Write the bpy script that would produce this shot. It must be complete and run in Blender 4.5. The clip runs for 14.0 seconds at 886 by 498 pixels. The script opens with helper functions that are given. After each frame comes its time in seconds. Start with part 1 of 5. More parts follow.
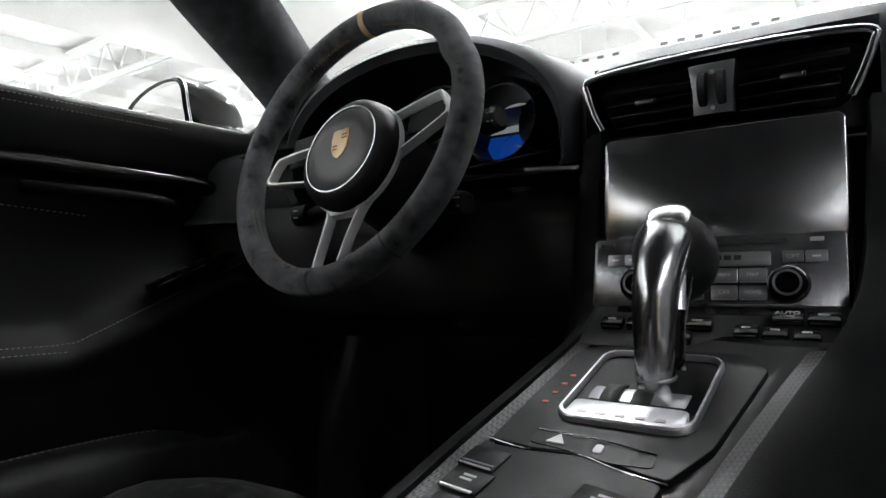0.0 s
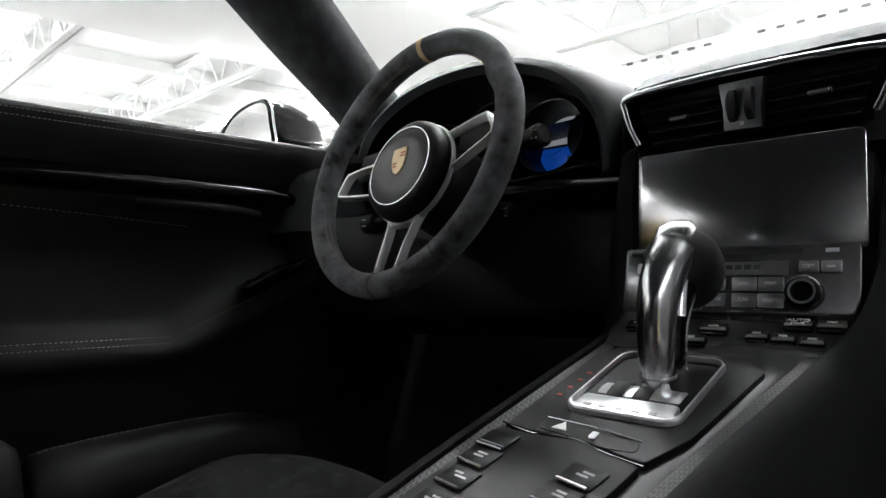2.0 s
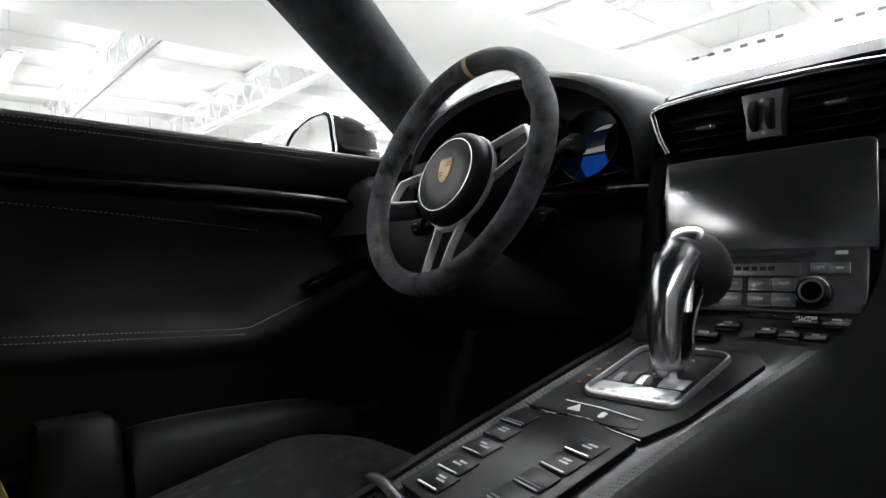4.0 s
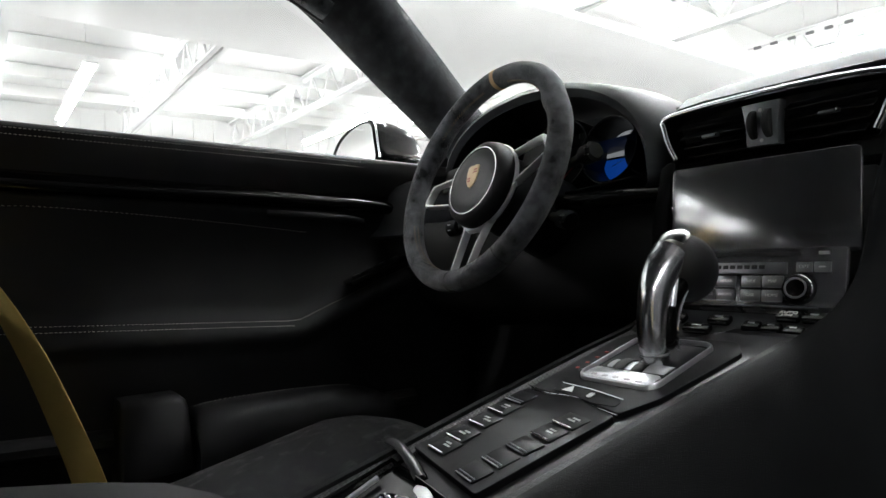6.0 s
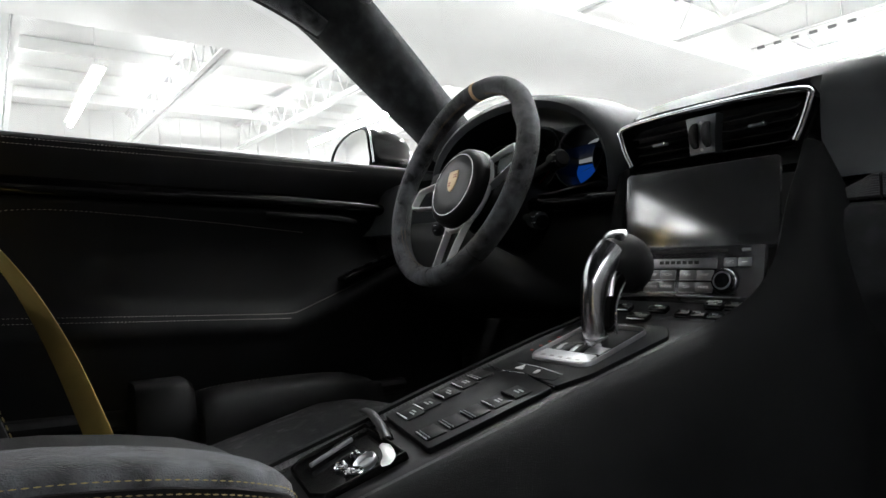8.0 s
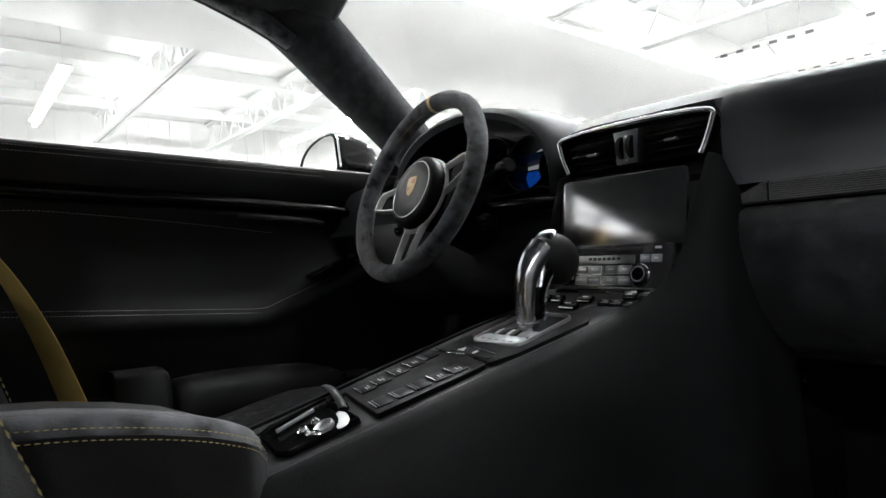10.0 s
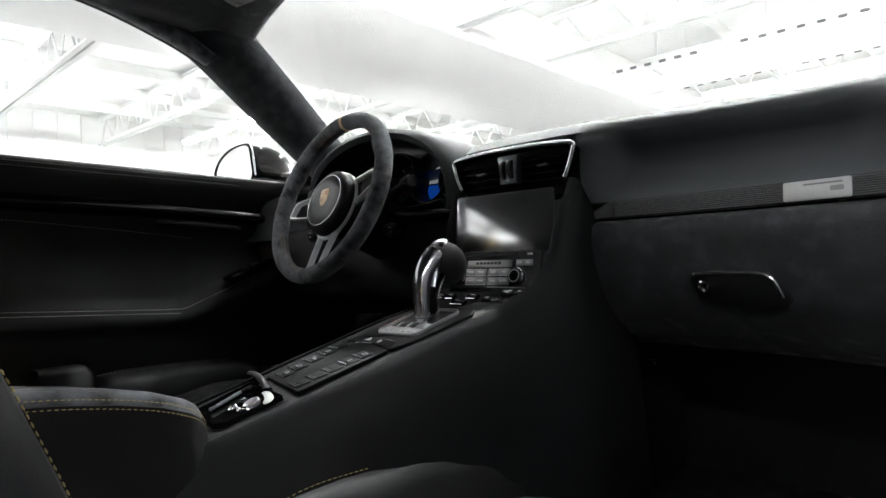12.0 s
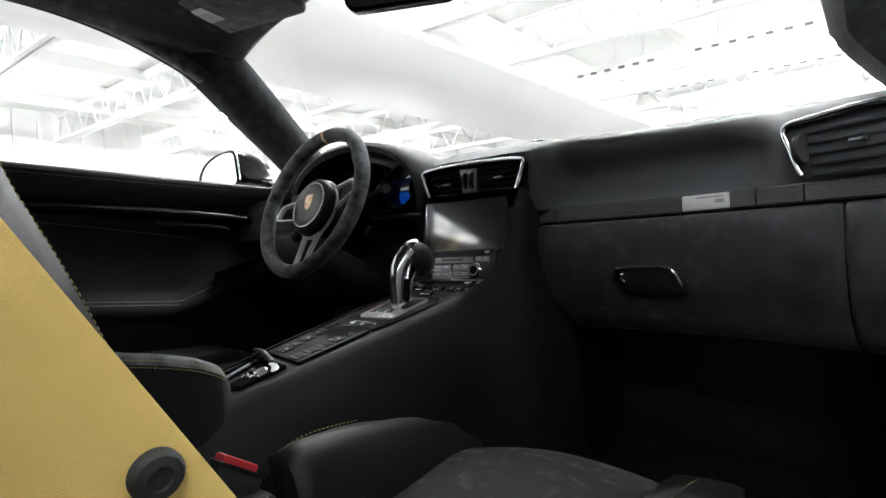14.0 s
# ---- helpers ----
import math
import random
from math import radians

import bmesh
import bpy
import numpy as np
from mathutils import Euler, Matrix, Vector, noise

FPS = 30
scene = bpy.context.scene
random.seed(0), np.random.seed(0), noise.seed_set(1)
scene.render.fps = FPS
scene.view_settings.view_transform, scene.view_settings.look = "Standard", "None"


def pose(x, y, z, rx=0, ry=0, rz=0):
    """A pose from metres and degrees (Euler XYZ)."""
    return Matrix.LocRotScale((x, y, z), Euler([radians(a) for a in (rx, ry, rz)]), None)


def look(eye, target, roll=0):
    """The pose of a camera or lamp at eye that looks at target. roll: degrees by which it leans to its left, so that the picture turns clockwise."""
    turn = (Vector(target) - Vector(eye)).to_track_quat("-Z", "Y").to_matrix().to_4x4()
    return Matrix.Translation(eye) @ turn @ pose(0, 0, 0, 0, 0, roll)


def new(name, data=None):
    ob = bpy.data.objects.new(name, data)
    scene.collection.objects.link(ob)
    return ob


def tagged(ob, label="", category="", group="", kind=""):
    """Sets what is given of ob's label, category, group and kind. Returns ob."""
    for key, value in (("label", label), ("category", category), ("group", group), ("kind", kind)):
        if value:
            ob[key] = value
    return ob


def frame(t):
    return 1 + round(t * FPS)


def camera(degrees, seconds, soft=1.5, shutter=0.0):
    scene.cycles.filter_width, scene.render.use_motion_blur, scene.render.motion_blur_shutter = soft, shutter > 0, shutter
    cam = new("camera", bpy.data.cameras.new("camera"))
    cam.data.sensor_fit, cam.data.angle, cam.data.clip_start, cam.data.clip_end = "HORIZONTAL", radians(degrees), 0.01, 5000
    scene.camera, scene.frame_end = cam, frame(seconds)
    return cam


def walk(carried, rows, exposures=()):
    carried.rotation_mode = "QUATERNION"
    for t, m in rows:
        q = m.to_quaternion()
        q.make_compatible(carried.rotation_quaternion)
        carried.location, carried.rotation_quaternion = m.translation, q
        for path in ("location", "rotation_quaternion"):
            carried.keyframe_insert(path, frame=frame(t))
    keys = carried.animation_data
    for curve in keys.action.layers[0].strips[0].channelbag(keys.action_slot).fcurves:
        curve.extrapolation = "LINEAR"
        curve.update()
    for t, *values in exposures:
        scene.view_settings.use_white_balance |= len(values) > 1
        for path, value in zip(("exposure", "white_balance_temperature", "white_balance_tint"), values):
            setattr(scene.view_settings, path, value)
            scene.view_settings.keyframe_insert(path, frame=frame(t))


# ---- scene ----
# Plan unit: all places below are written in plan units of K metres (the steering wheel is 0.36 m across).
K = 0.93
cam = camera(72.5, 14.0)
PATH = [
    (0, (0.104, -0.034, 0.648), (-1.007, 1.628, 0.646), -2.4),
    (0.5, (0.135, -0.04, 0.65), (-1.053, 1.569, 0.649), -2.5),
    (1, (0.153, -0.044, 0.648), (-1.09, 1.523, 0.653), -2.5),
    (1.5, (0.166, -0.052, 0.652), (-1.124, 1.476, 0.656), -2.4),
    (2, (0.179, -0.063, 0.656), (-1.152, 1.429, 0.663), -2.4),
    (2.5, (0.192, -0.075, 0.658), (-1.175, 1.386, 0.664), -2.4),
    (3, (0.208, -0.084, 0.657), (-1.196, 1.341, 0.667), -2.3),
    (5.5, (0.305, -0.114, 0.657), (-1.258, 1.135, 0.672), -2.6),
    (6, (0.328, -0.12, 0.659), (-1.259, 1.097, 0.673), -2.5),
    (6.5, (0.348, -0.122, 0.657), (-1.249, 1.082, 0.673), -2.5),
    (7, (0.374, -0.128, 0.656), (-1.227, 1.071, 0.67), -2.6),
    (9.5, (0.492, -0.168, 0.649), (-1.095, 1.048, 0.666), -2.7),
    (10, (0.516, -0.179, 0.646), (-1.03, 1.09, 0.665), -2.6),
    (10.5, (0.541, -0.194, 0.644), (-0.961, 1.127, 0.666), -2.4),
    (11, (0.569, -0.215, 0.646), (-0.879, 1.164, 0.664), -2.5),
    (11.5, (0.597, -0.242, 0.646), (-0.806, 1.183, 0.664), -2.4),
    (12, (0.632, -0.272, 0.651), (-0.711, 1.209, 0.663), -2.5),
    (12.5, (0.663, -0.302, 0.655), (-0.643, 1.213, 0.662), -2.5),
    (13, (0.692, -0.34, 0.653), (-0.583, 1.201, 0.657), -2.5),
    (13.5, (0.716, -0.381, 0.648), (-0.546, 1.171, 0.653), -2.4),
    (14, (0.749, -0.419, 0.648), (-0.507, 1.138, 0.655), -2.4),
]
walk(cam, [(t, look(Vector(eye) * K, Vector(target) * K, roll)) for t, eye, target, roll in PATH])

# ---- light: a white hall lit by rows of bare tube lamps; no daylight ----
world = bpy.data.worlds.new("hall_dark")
world.use_nodes = True
world.node_tree.nodes["Background"].inputs["Color"].default_value = (0.9, 0.95, 1.0, 1)
world.node_tree.nodes["Background"].inputs["Strength"].default_value = 0.3
scene.world = world
TUBE_POWER = 95.0
scene.view_settings.exposure = 0.65


# ---- materials ----
def material(name, color, rough=0.5, metal=0.0, grain=0.0, scale=200.0, vary=0.0, vscale=6.0, sheen=0.0, spec=0.5, coat=0.0):
    """Principled surface with a fine bump (grain) and a large soft variation of colour and gloss (vary)."""
    m = bpy.data.materials.new(name)
    m.use_nodes = True
    nt = m.node_tree
    b = nt.nodes["Principled BSDF"]
    b.inputs["Base Color"].default_value = (*color, 1)
    b.inputs["Roughness"].default_value = rough
    b.inputs["Metallic"].default_value = metal
    b.inputs["Specular IOR Level"].default_value = spec
    b.inputs["Coat Weight"].default_value = coat
    b.inputs["Sheen Weight"].default_value = sheen
    b.inputs["Sheen Roughness"].default_value = 0.4
    tc = nt.nodes.new("ShaderNodeTexCoord")
    if grain:
        n = nt.nodes.new("ShaderNodeTexNoise")
        n.inputs["Scale"].default_value = scale
        n.inputs["Detail"].default_value = 4
        bump = nt.nodes.new("ShaderNodeBump")
        bump.inputs["Strength"].default_value = grain
        bump.inputs["Distance"].default_value = 0.002
        nt.links.new(tc.outputs["Object"], n.inputs["Vector"])
        nt.links.new(n.outputs["Fac"], bump.inputs["Height"])
        nt.links.new(bump.outputs["Normal"], b.inputs["Normal"])
    if vary:
        n2 = nt.nodes.new("ShaderNodeTexNoise")
        n2.inputs["Scale"].default_value = vscale
        n2.inputs["Detail"].default_value = 5
        nt.links.new(tc.outputs["Object"], n2.inputs["Vector"])
        ramp = nt.nodes.new("ShaderNodeMapRange")
        ramp.inputs["From Min"].default_value = 0.35
        ramp.inputs["From Max"].default_value = 0.65
        ramp.inputs["To Min"].default_value = 1 - vary
        ramp.inputs["To Max"].default_value = 1 + vary
        nt.links.new(n2.outputs["Fac"], ramp.inputs["Value"])
        mul = nt.nodes.new("ShaderNodeVectorMath")
        mul.operation = "SCALE"
        mul.inputs[0].default_value = color
        nt.links.new(ramp.outputs["Result"], mul.inputs["Scale"])
        nt.links.new(mul.outputs["Vector"], b.inputs["Base Color"])
        rr = nt.nodes.new("ShaderNodeMath")
        rr.operation = "MULTIPLY"
        rr.inputs[1].default_value = rough
        nt.links.new(ramp.outputs["Result"], rr.inputs[0])
        nt.links.new(rr.outputs["Value"], b.inputs["Roughness"])
    return m


def glowing(name, color, strength):
    m = bpy.data.materials.new(name)
    m.use_nodes = True
    b = m.node_tree.nodes["Principled BSDF"]
    b.inputs["Base Color"].default_value = (*color, 1)
    b.inputs["Emission Color"].default_value = (*color, 1)
    b.inputs["Emission Strength"].default_value = strength
    return m


def clear_glass(name, tint, gloss=0.05):
    """Thin pane: lets light straight through, with a Fresnel reflection."""
    m = bpy.data.materials.new(name)
    m.use_nodes = True
    nt = m.node_tree
    nt.nodes.remove(nt.nodes["Principled BSDF"])
    out = nt.nodes["Material Output"]
    tr, gl, mix = nt.nodes.new("ShaderNodeBsdfTransparent"), nt.nodes.new("ShaderNodeBsdfGlossy"), nt.nodes.new("ShaderNodeMixShader")
    tr.inputs["Color"].default_value = (*tint, 1)
    gl.inputs["Roughness"].default_value = 0.02
    mix.inputs["Fac"].default_value = gloss
    nt.links.new(tr.outputs[0], mix.inputs[1])
    nt.links.new(gl.outputs[0], mix.inputs[2])
    nt.links.new(mix.outputs[0], out.inputs["Surface"])
    return m


def carbon_weave(name):
    """Black carbon cloth: a fine twill of grey and black squares under lacquer."""
    m = material(name, (0.02, 0.02, 0.02), 0.5, spec=0.2)
    nt = m.node_tree
    b = nt.nodes["Principled BSDF"]
    tc = nt.nodes.new("ShaderNodeTexCoord")
    mp = nt.nodes.new("ShaderNodeMapping")
    mp.inputs["Rotation"].default_value = (0.2, 0.1, 0.78)
    ck = nt.nodes.new("ShaderNodeTexChecker")
    ck.inputs["Scale"].default_value = 520
    ck.inputs["Color1"].default_value = (0.005, 0.005, 0.005, 1)
    ck.inputs["Color2"].default_value = (0.05, 0.05, 0.052, 1)
    nt.links.new(tc.outputs["Object"], mp.inputs["Vector"])
    nt.links.new(mp.outputs["Vector"], ck.inputs["Vector"])
    nt.links.new(ck.outputs["Color"], b.inputs["Base Color"])
    bump = nt.nodes.new("ShaderNodeBump")
    bump.inputs["Strength"].default_value = 0.3
    bump.inputs["Distance"].default_value = 0.001
    nt.links.new(ck.outputs["Fac"], bump.inputs["Height"])
    nt.links.new(bump.outputs["Normal"], b.inputs["Normal"])
    return m


# LEATHER, DASH and CHEEK: one black leather, each part's light put into its tone
LEATHER = material("black_leather", (0.011, 0.011, 0.0116), 0.44, grain=0.25, scale=900, vary=0.12, vscale=9, spec=0.2)
DASH = material("dash_leather", (0.028, 0.031, 0.034), 0.52, grain=0.3, scale=1100, vary=0.1, vscale=5, spec=0.3)
# copies of one suede; seats, glovebox and headlining carry their shade as darker tone
GLOVESUEDE = material("shaded_glovebox_suede", (0.017, 0.018, 0.0195), 0.95, grain=0.5, scale=900, vary=0.6, vscale=34, sheen=0.14, spec=0.15)
SEATSUEDE = material("shaded_seat_suede", (0.009, 0.0095, 0.0105), 0.95, grain=0.6, scale=900, vary=0.5, vscale=45, sheen=0.12, spec=0.15)
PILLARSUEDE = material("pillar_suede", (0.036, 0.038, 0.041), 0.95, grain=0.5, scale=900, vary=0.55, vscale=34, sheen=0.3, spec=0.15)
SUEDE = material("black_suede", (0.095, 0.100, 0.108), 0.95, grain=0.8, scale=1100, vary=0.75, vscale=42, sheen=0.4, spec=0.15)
PLASTIC = material("black_plastic", (0.010, 0.010, 0.011), 0.36, spec=0.25, grain=0.08, scale=900)
MATT = material("matt_black", (0.013, 0.013, 0.013), 0.7, grain=0.1, scale=500)
CARPET = material("black_carpet", (0.008, 0.008, 0.008), 1.0, grain=0.6, scale=900, vary=0.3, vscale=30, spec=0.1)
GLOSS = material("gloss_black", (0.004, 0.004, 0.004), 0.13, spec=0.32)
CHROME = material("polished_chrome", (0.75, 0.76, 0.78), 0.12, metal=1.0, vary=0.1, vscale=40)
SILVER = material("satin_silver", (0.55, 0.56, 0.58), 0.34, metal=0.9, grain=0.03, scale=1500)
DARKSILVER = material("galvano_silver", (0.30, 0.31, 0.33), 0.36, metal=0.8, grain=0.03, scale=1500)
SCREEN = material("screen_glass", (0.66, 0.66, 0.68), 0.19, metal=1.0)
GEARCHROME = material("satin_chrome", (0.86, 0.87, 0.89), 0.2, metal=1.0)
YELLOW = material("yellow_webbing", (0.80, 0.58, 0.18), 0.7, grain=0.25, scale=2600, vary=0.06, vscale=20)
THREAD = material("grey_thread", (0.55, 0.53, 0.48), 0.8)
GOLDTHREAD = material("gold_thread", (0.42, 0.34, 0.15), 0.8)
TANTHREAD = material("tan_thread", (0.34, 0.27, 0.18), 0.8)
RED = material("red_plastic", (0.45, 0.03, 0.04), 0.4)
GOLD = material("gold_band", (0.80, 0.58, 0.33), 0.6)
CREST = material("crest_enamel", (0.62, 0.45, 0.26), 0.3, metal=0.3)
CRESTRED = material("crest_red", (0.30, 0.04, 0.04), 0.35)
WHITEINK = material("white_print", (0.72, 0.72, 0.72), 0.6)
REDINK = material("red_print", (0.28, 0.03, 0.02), 0.6)
RIB = material("ribbed_trim", (0.13, 0.13, 0.135), 0.38, metal=0.5)
PLATE = material("brushed_plate", (0.62, 0.62, 0.62), 0.45, metal=0.6)
GREY = material("grey_print", (0.30, 0.30, 0.30), 0.6)
# near-black for hollows: their shade is put into the colour; also black dials
RECESS = material("shaded_recess_black", (0.004, 0.004, 0.0045), 0.42, grain=0.05, scale=900, spec=0.25)
RIMGREY = material("gauge_rim", (0.08, 0.08, 0.085), 0.3, metal=0.8)
CARBON = carbon_weave("carbon_weave")
BLUE = glowing("blue_display", (0.004, 0.05, 0.30), 0.36)
PALEDISPLAY = glowing("grey_display", (0.30, 0.32, 0.34), 0.35)
CHARCOAL = material("charcoal_paint", (0.05, 0.05, 0.05), 0.9, grain=0.3, scale=60, vary=0.2, vscale=2)
WHITE = material("white_paint", (0.82, 0.82, 0.81), 0.6, grain=0.05, scale=40, vary=0.03, vscale=0.6)
DECK = material("white_deck", (0.84, 0.84, 0.83), 0.65, vary=0.04, vscale=0.9)
STEEL = material("white_steel", (0.80, 0.80, 0.79), 0.5, vary=0.05, vscale=2)
GREYSTEEL = material("grey_hanger", (0.18, 0.18, 0.18), 0.6)
FLOORMAT = material("grey_concrete", (0.33, 0.33, 0.33), 0.3, grain=0.1, scale=20, vary=0.12, vscale=0.8)
LAMP = glowing("lamp_tube", (0.975, 0.99, 1.0), TUBE_POWER)
PAINT = material("car_paint", (0.75, 0.75, 0.74), 0.2, coat=1.0)
MIRROR = material("mirror_glass", (0.9, 0.9, 0.9), 0.02, metal=1.0)
PANE = clear_glass("clear_glass", (0.97, 0.98, 0.97), 0.04)


# ---- building helpers ----
BASE = {}


def thing(name, at, label, category, group="", kind=""):
    ob = new(name)
    ob.empty_display_size = 0.02
    ob.location = Vector(at) * K
    BASE[ob] = Vector(at) * K
    return tagged(ob, label, category, group, kind)


def mesh_of(name, bm, mat, shift, sharp=40):
    bmesh.ops.recalc_face_normals(bm, faces=bm.faces[:])
    lim = radians(sharp)
    for e in bm.edges:
        if len(e.link_faces) == 2 and e.calc_face_angle(0) > lim:
            e.smooth = False
    for f in bm.faces:
        f.smooth = True
    for v in bm.verts:
        v.co = v.co * K - shift
    me = bpy.data.meshes.new(name)
    bm.to_mesh(me)
    bm.free()
    me.materials.append(mat)
    return me


def part(name, bm, mat, parent, label="", solid=0.0, sharp=40, kind=""):
    ob = new(name, mesh_of(name, bm, mat, BASE[parent], sharp))
    ob.parent = parent
    BASE[ob] = BASE[parent]
    if solid:
        md = ob.modifiers.new("thickness", "SOLIDIFY")
        md.thickness, md.offset = solid * K, 0
    return tagged(ob, label, kind=kind)


def structure(name, bm, mat, label, category, solid=0.0):
    ob = new(name, mesh_of(name, bm, mat, Vector((0, 0, 0))))
    if solid:
        md = ob.modifiers.new("thickness", "SOLIDIFY")
        md.thickness, md.offset = solid * K, 0
    BASE[ob] = Vector((0, 0, 0))
    return tagged(ob, label, category, kind="structure")


def smooth_path(points, per=8, closed=False):
    """Catmull-Rom curve through the points."""
    p = [Vector(q) for q in points]
    n = len(p)
    out = []
    for i in range(n if closed else n - 1):
        a, b, c, d = (p[(i - 1) % n] if closed or i else p[0]), p[i % n], p[(i + 1) % n], (p[(i + 2) % n] if closed or i + 2 < n else p[-1])
        for k in range(per):
            t = k / per
            out.append(0.5 * (2 * b + (c - a) * t + (2 * a - 5 * b + 4 * c - d) * t * t + (3 * b - a - 3 * c + d) * t ** 3))
    if not closed:
        out.append(p[-1])
    return out


def skin(bm, rings, closed_ring=True, cap=True, loop=False):
    """Faces between successive rings of points."""
    vs = [[bm.verts.new(q) for q in r] for r in rings]
    n = len(vs[0])
    for i in range(len(vs) if loop else len(vs) - 1):
        a, b = vs[i], vs[(i + 1) % len(vs)]
        for j in range(n if closed_ring else n - 1):
            bm.faces.new((a[j], a[(j + 1) % n], b[(j + 1) % n], b[j]))
    if cap and closed_ring and not loop:
        bm.faces.new(vs[0][::-1])
        bm.faces.new(vs[-1])
    return bm


def sweep(bm, path, radius, n=10, up=(0, 0, 1), flat=1.0, loop=False):
    """A tube along the path; radius a number or a list; flat: height over width, up names the height's side."""
    path = [Vector(q) for q in path]
    m = len(path)
    rings = []
    for i, q in enumerate(path):
        d = (path[(i + 1) % m] - path[i - 1]) if loop else (path[min(i + 1, m - 1)] - path[max(i - 1, 0)])
        d.normalize()
        s = d.cross(Vector(up))
        s = s.normalized() if s.length > 1e-6 else Vector((1, 0, 0))
        h = s.cross(d)
        r = radius[i] if isinstance(radius, (list, tuple)) else radius
        rings.append([q + s * r * math.cos(a) + h * r * flat * math.sin(a) for a in (2 * math.pi * k / n for k in range(n))])
    return skin(bm, rings, loop=loop)


def block(bm, m, centre, size, bevel=0.0, seg=2):
    """A bevelled box in the frame m."""
    made = bmesh.ops.create_cube(bm, size=1, matrix=m @ Matrix.Translation(centre) @ Matrix.Diagonal((*size, 1)))
    if bevel:
        vs = set(made["verts"])
        es = [e for e in bm.edges if e.verts[0] in vs and e.verts[1] in vs]
        bmesh.ops.bevel(bm, geom=es, offset=bevel, segments=seg, profile=0.5, affect="EDGES", clamp_overlap=True)
    return bm


def rounded(w, h, r, n=5):
    """Rounded rectangle outline in a plane, w by h, centred."""
    r = min(r, w / 2 - 1e-5, h / 2 - 1e-5)
    out = []
    for cx, cy, a0 in ((w / 2 - r, h / 2 - r, 0), (-w / 2 + r, h / 2 - r, 90), (-w / 2 + r, -h / 2 + r, 180), (w / 2 - r, -h / 2 + r, 270)):
        for k in range(n + 1):
            a = radians(a0 + 90 * k / n)
            out.append((cx + r * math.cos(a), cy + r * math.sin(a)))
    return out


def plate(bm, m, outline, z0, z1, bevel=0.0):
    """A plate of the given outline between heights z0 and z1 of the frame m, its top edge rounded by bevel."""
    cx, cy = sum(p[0] for p in outline) / len(outline), sum(p[1] for p in outline) / len(outline)

    def ring(z, inset):
        out = []
        for x, y in outline:
            d = Vector((x - cx, y - cy))
            k = max(0.0, 1 - inset / max(d.length, 1e-6))
            out.append(m @ Vector((cx + d.x * k, cy + d.y * k, z)))
        return out
    rings = [ring(z0, 0), ring(z1 - bevel, 0)]
    if bevel:
        rings += [ring(z1 - bevel * 0.3, bevel * 0.3), ring(z1, bevel)]
    return skin(bm, rings)


def frame_ring(bm, m, outer, inner, z0, z1):
    """A flat frame between two outlines with the same number of points, with rounded top."""
    rings = []
    for o, i in zip(outer, inner):
        o, i = Vector(o), Vector(i)
        rings.append([m @ Vector((*o, z0)), m @ Vector((*o.lerp(i, 0.08), z1 - (z1 - z0) * 0.25)), m @ Vector((*o.lerp(i, 0.3), z1)), m @ Vector((*o.lerp(i, 0.7), z1)),
                      m @ Vector((*o.lerp(i, 0.92), z1 - (z1 - z0) * 0.25)), m @ Vector((*i, z0))])
    return skin(bm, rings, loop=True)


def lathe(bm, m, profile, n=32):
    """Turned body: (radius, height) rows about the frame's z."""
    rings = [[m @ Vector((max(r, 1e-4) * math.cos(2 * math.pi * k / n), max(r, 1e-4) * math.sin(2 * math.pi * k / n), z)) for k in range(n)] for r, z in profile]
    return skin(bm, rings, cap=False)


def sheet(bm, fn, us, vs):
    """Open surface through fn(u, v)."""
    return skin(bm, [[fn(u, v) for v in vs] for u in us], closed_ring=False)


def stitches(bm, path, length=0.0045, gap=0.0025, r=0.0007, zig=0.0):
    """Single thread stitches along a path."""
    path = [Vector(q) for q in path]
    run = [0.0]
    for a, b in zip(path, path[1:]):
        run.append(run[-1] + (b - a).length)

    def at(s):
        for i in range(len(run) - 1):
            if s <= run[i + 1]:
                return path[i].lerp(path[i + 1], (s - run[i]) / max(run[i + 1] - run[i], 1e-9))
        return path[-1]
    s = 0.0
    while s + length < run[-1]:
        a, b = at(s), at(s + length)
        d = (b - a).normalized()
        side = d.cross(Vector((0.3, 0.2, 1))).normalized()
        up = side.cross(d)
        b = b + side * zig
        ring = [(side * math.cos(q) + up * math.sin(q)) * r for q in (0, 1.57, 3.14, 4.71)]
        mid = (a + b) / 2
        skin(bm, [[a + o * 0.4 for o in ring], [mid + o for o in ring], [b + o * 0.4 for o in ring]])
        s += length + gap
    return bm


def frange(a, b, n):
    return [a + (b - a) * k / n for k in range(n + 1)]


def bump01(x, a, b, w):
    """1 between a and b, falling smoothly to 0 over w outside."""
    def s(t):
        t = min(max(t, 0), 1)
        return t * t * (3 - 2 * t)
    return s((x - a + w) / w) * s((b + w - x) / w)


def basis(o, ex, ey, ez):
    m = Matrix((ex, ey, ez)).transposed().to_4x4()
    m.translation = o
    return m


I4 = Matrix.Identity(4)
TURN = radians(2.4)
SLOPE = math.atan(0.25)
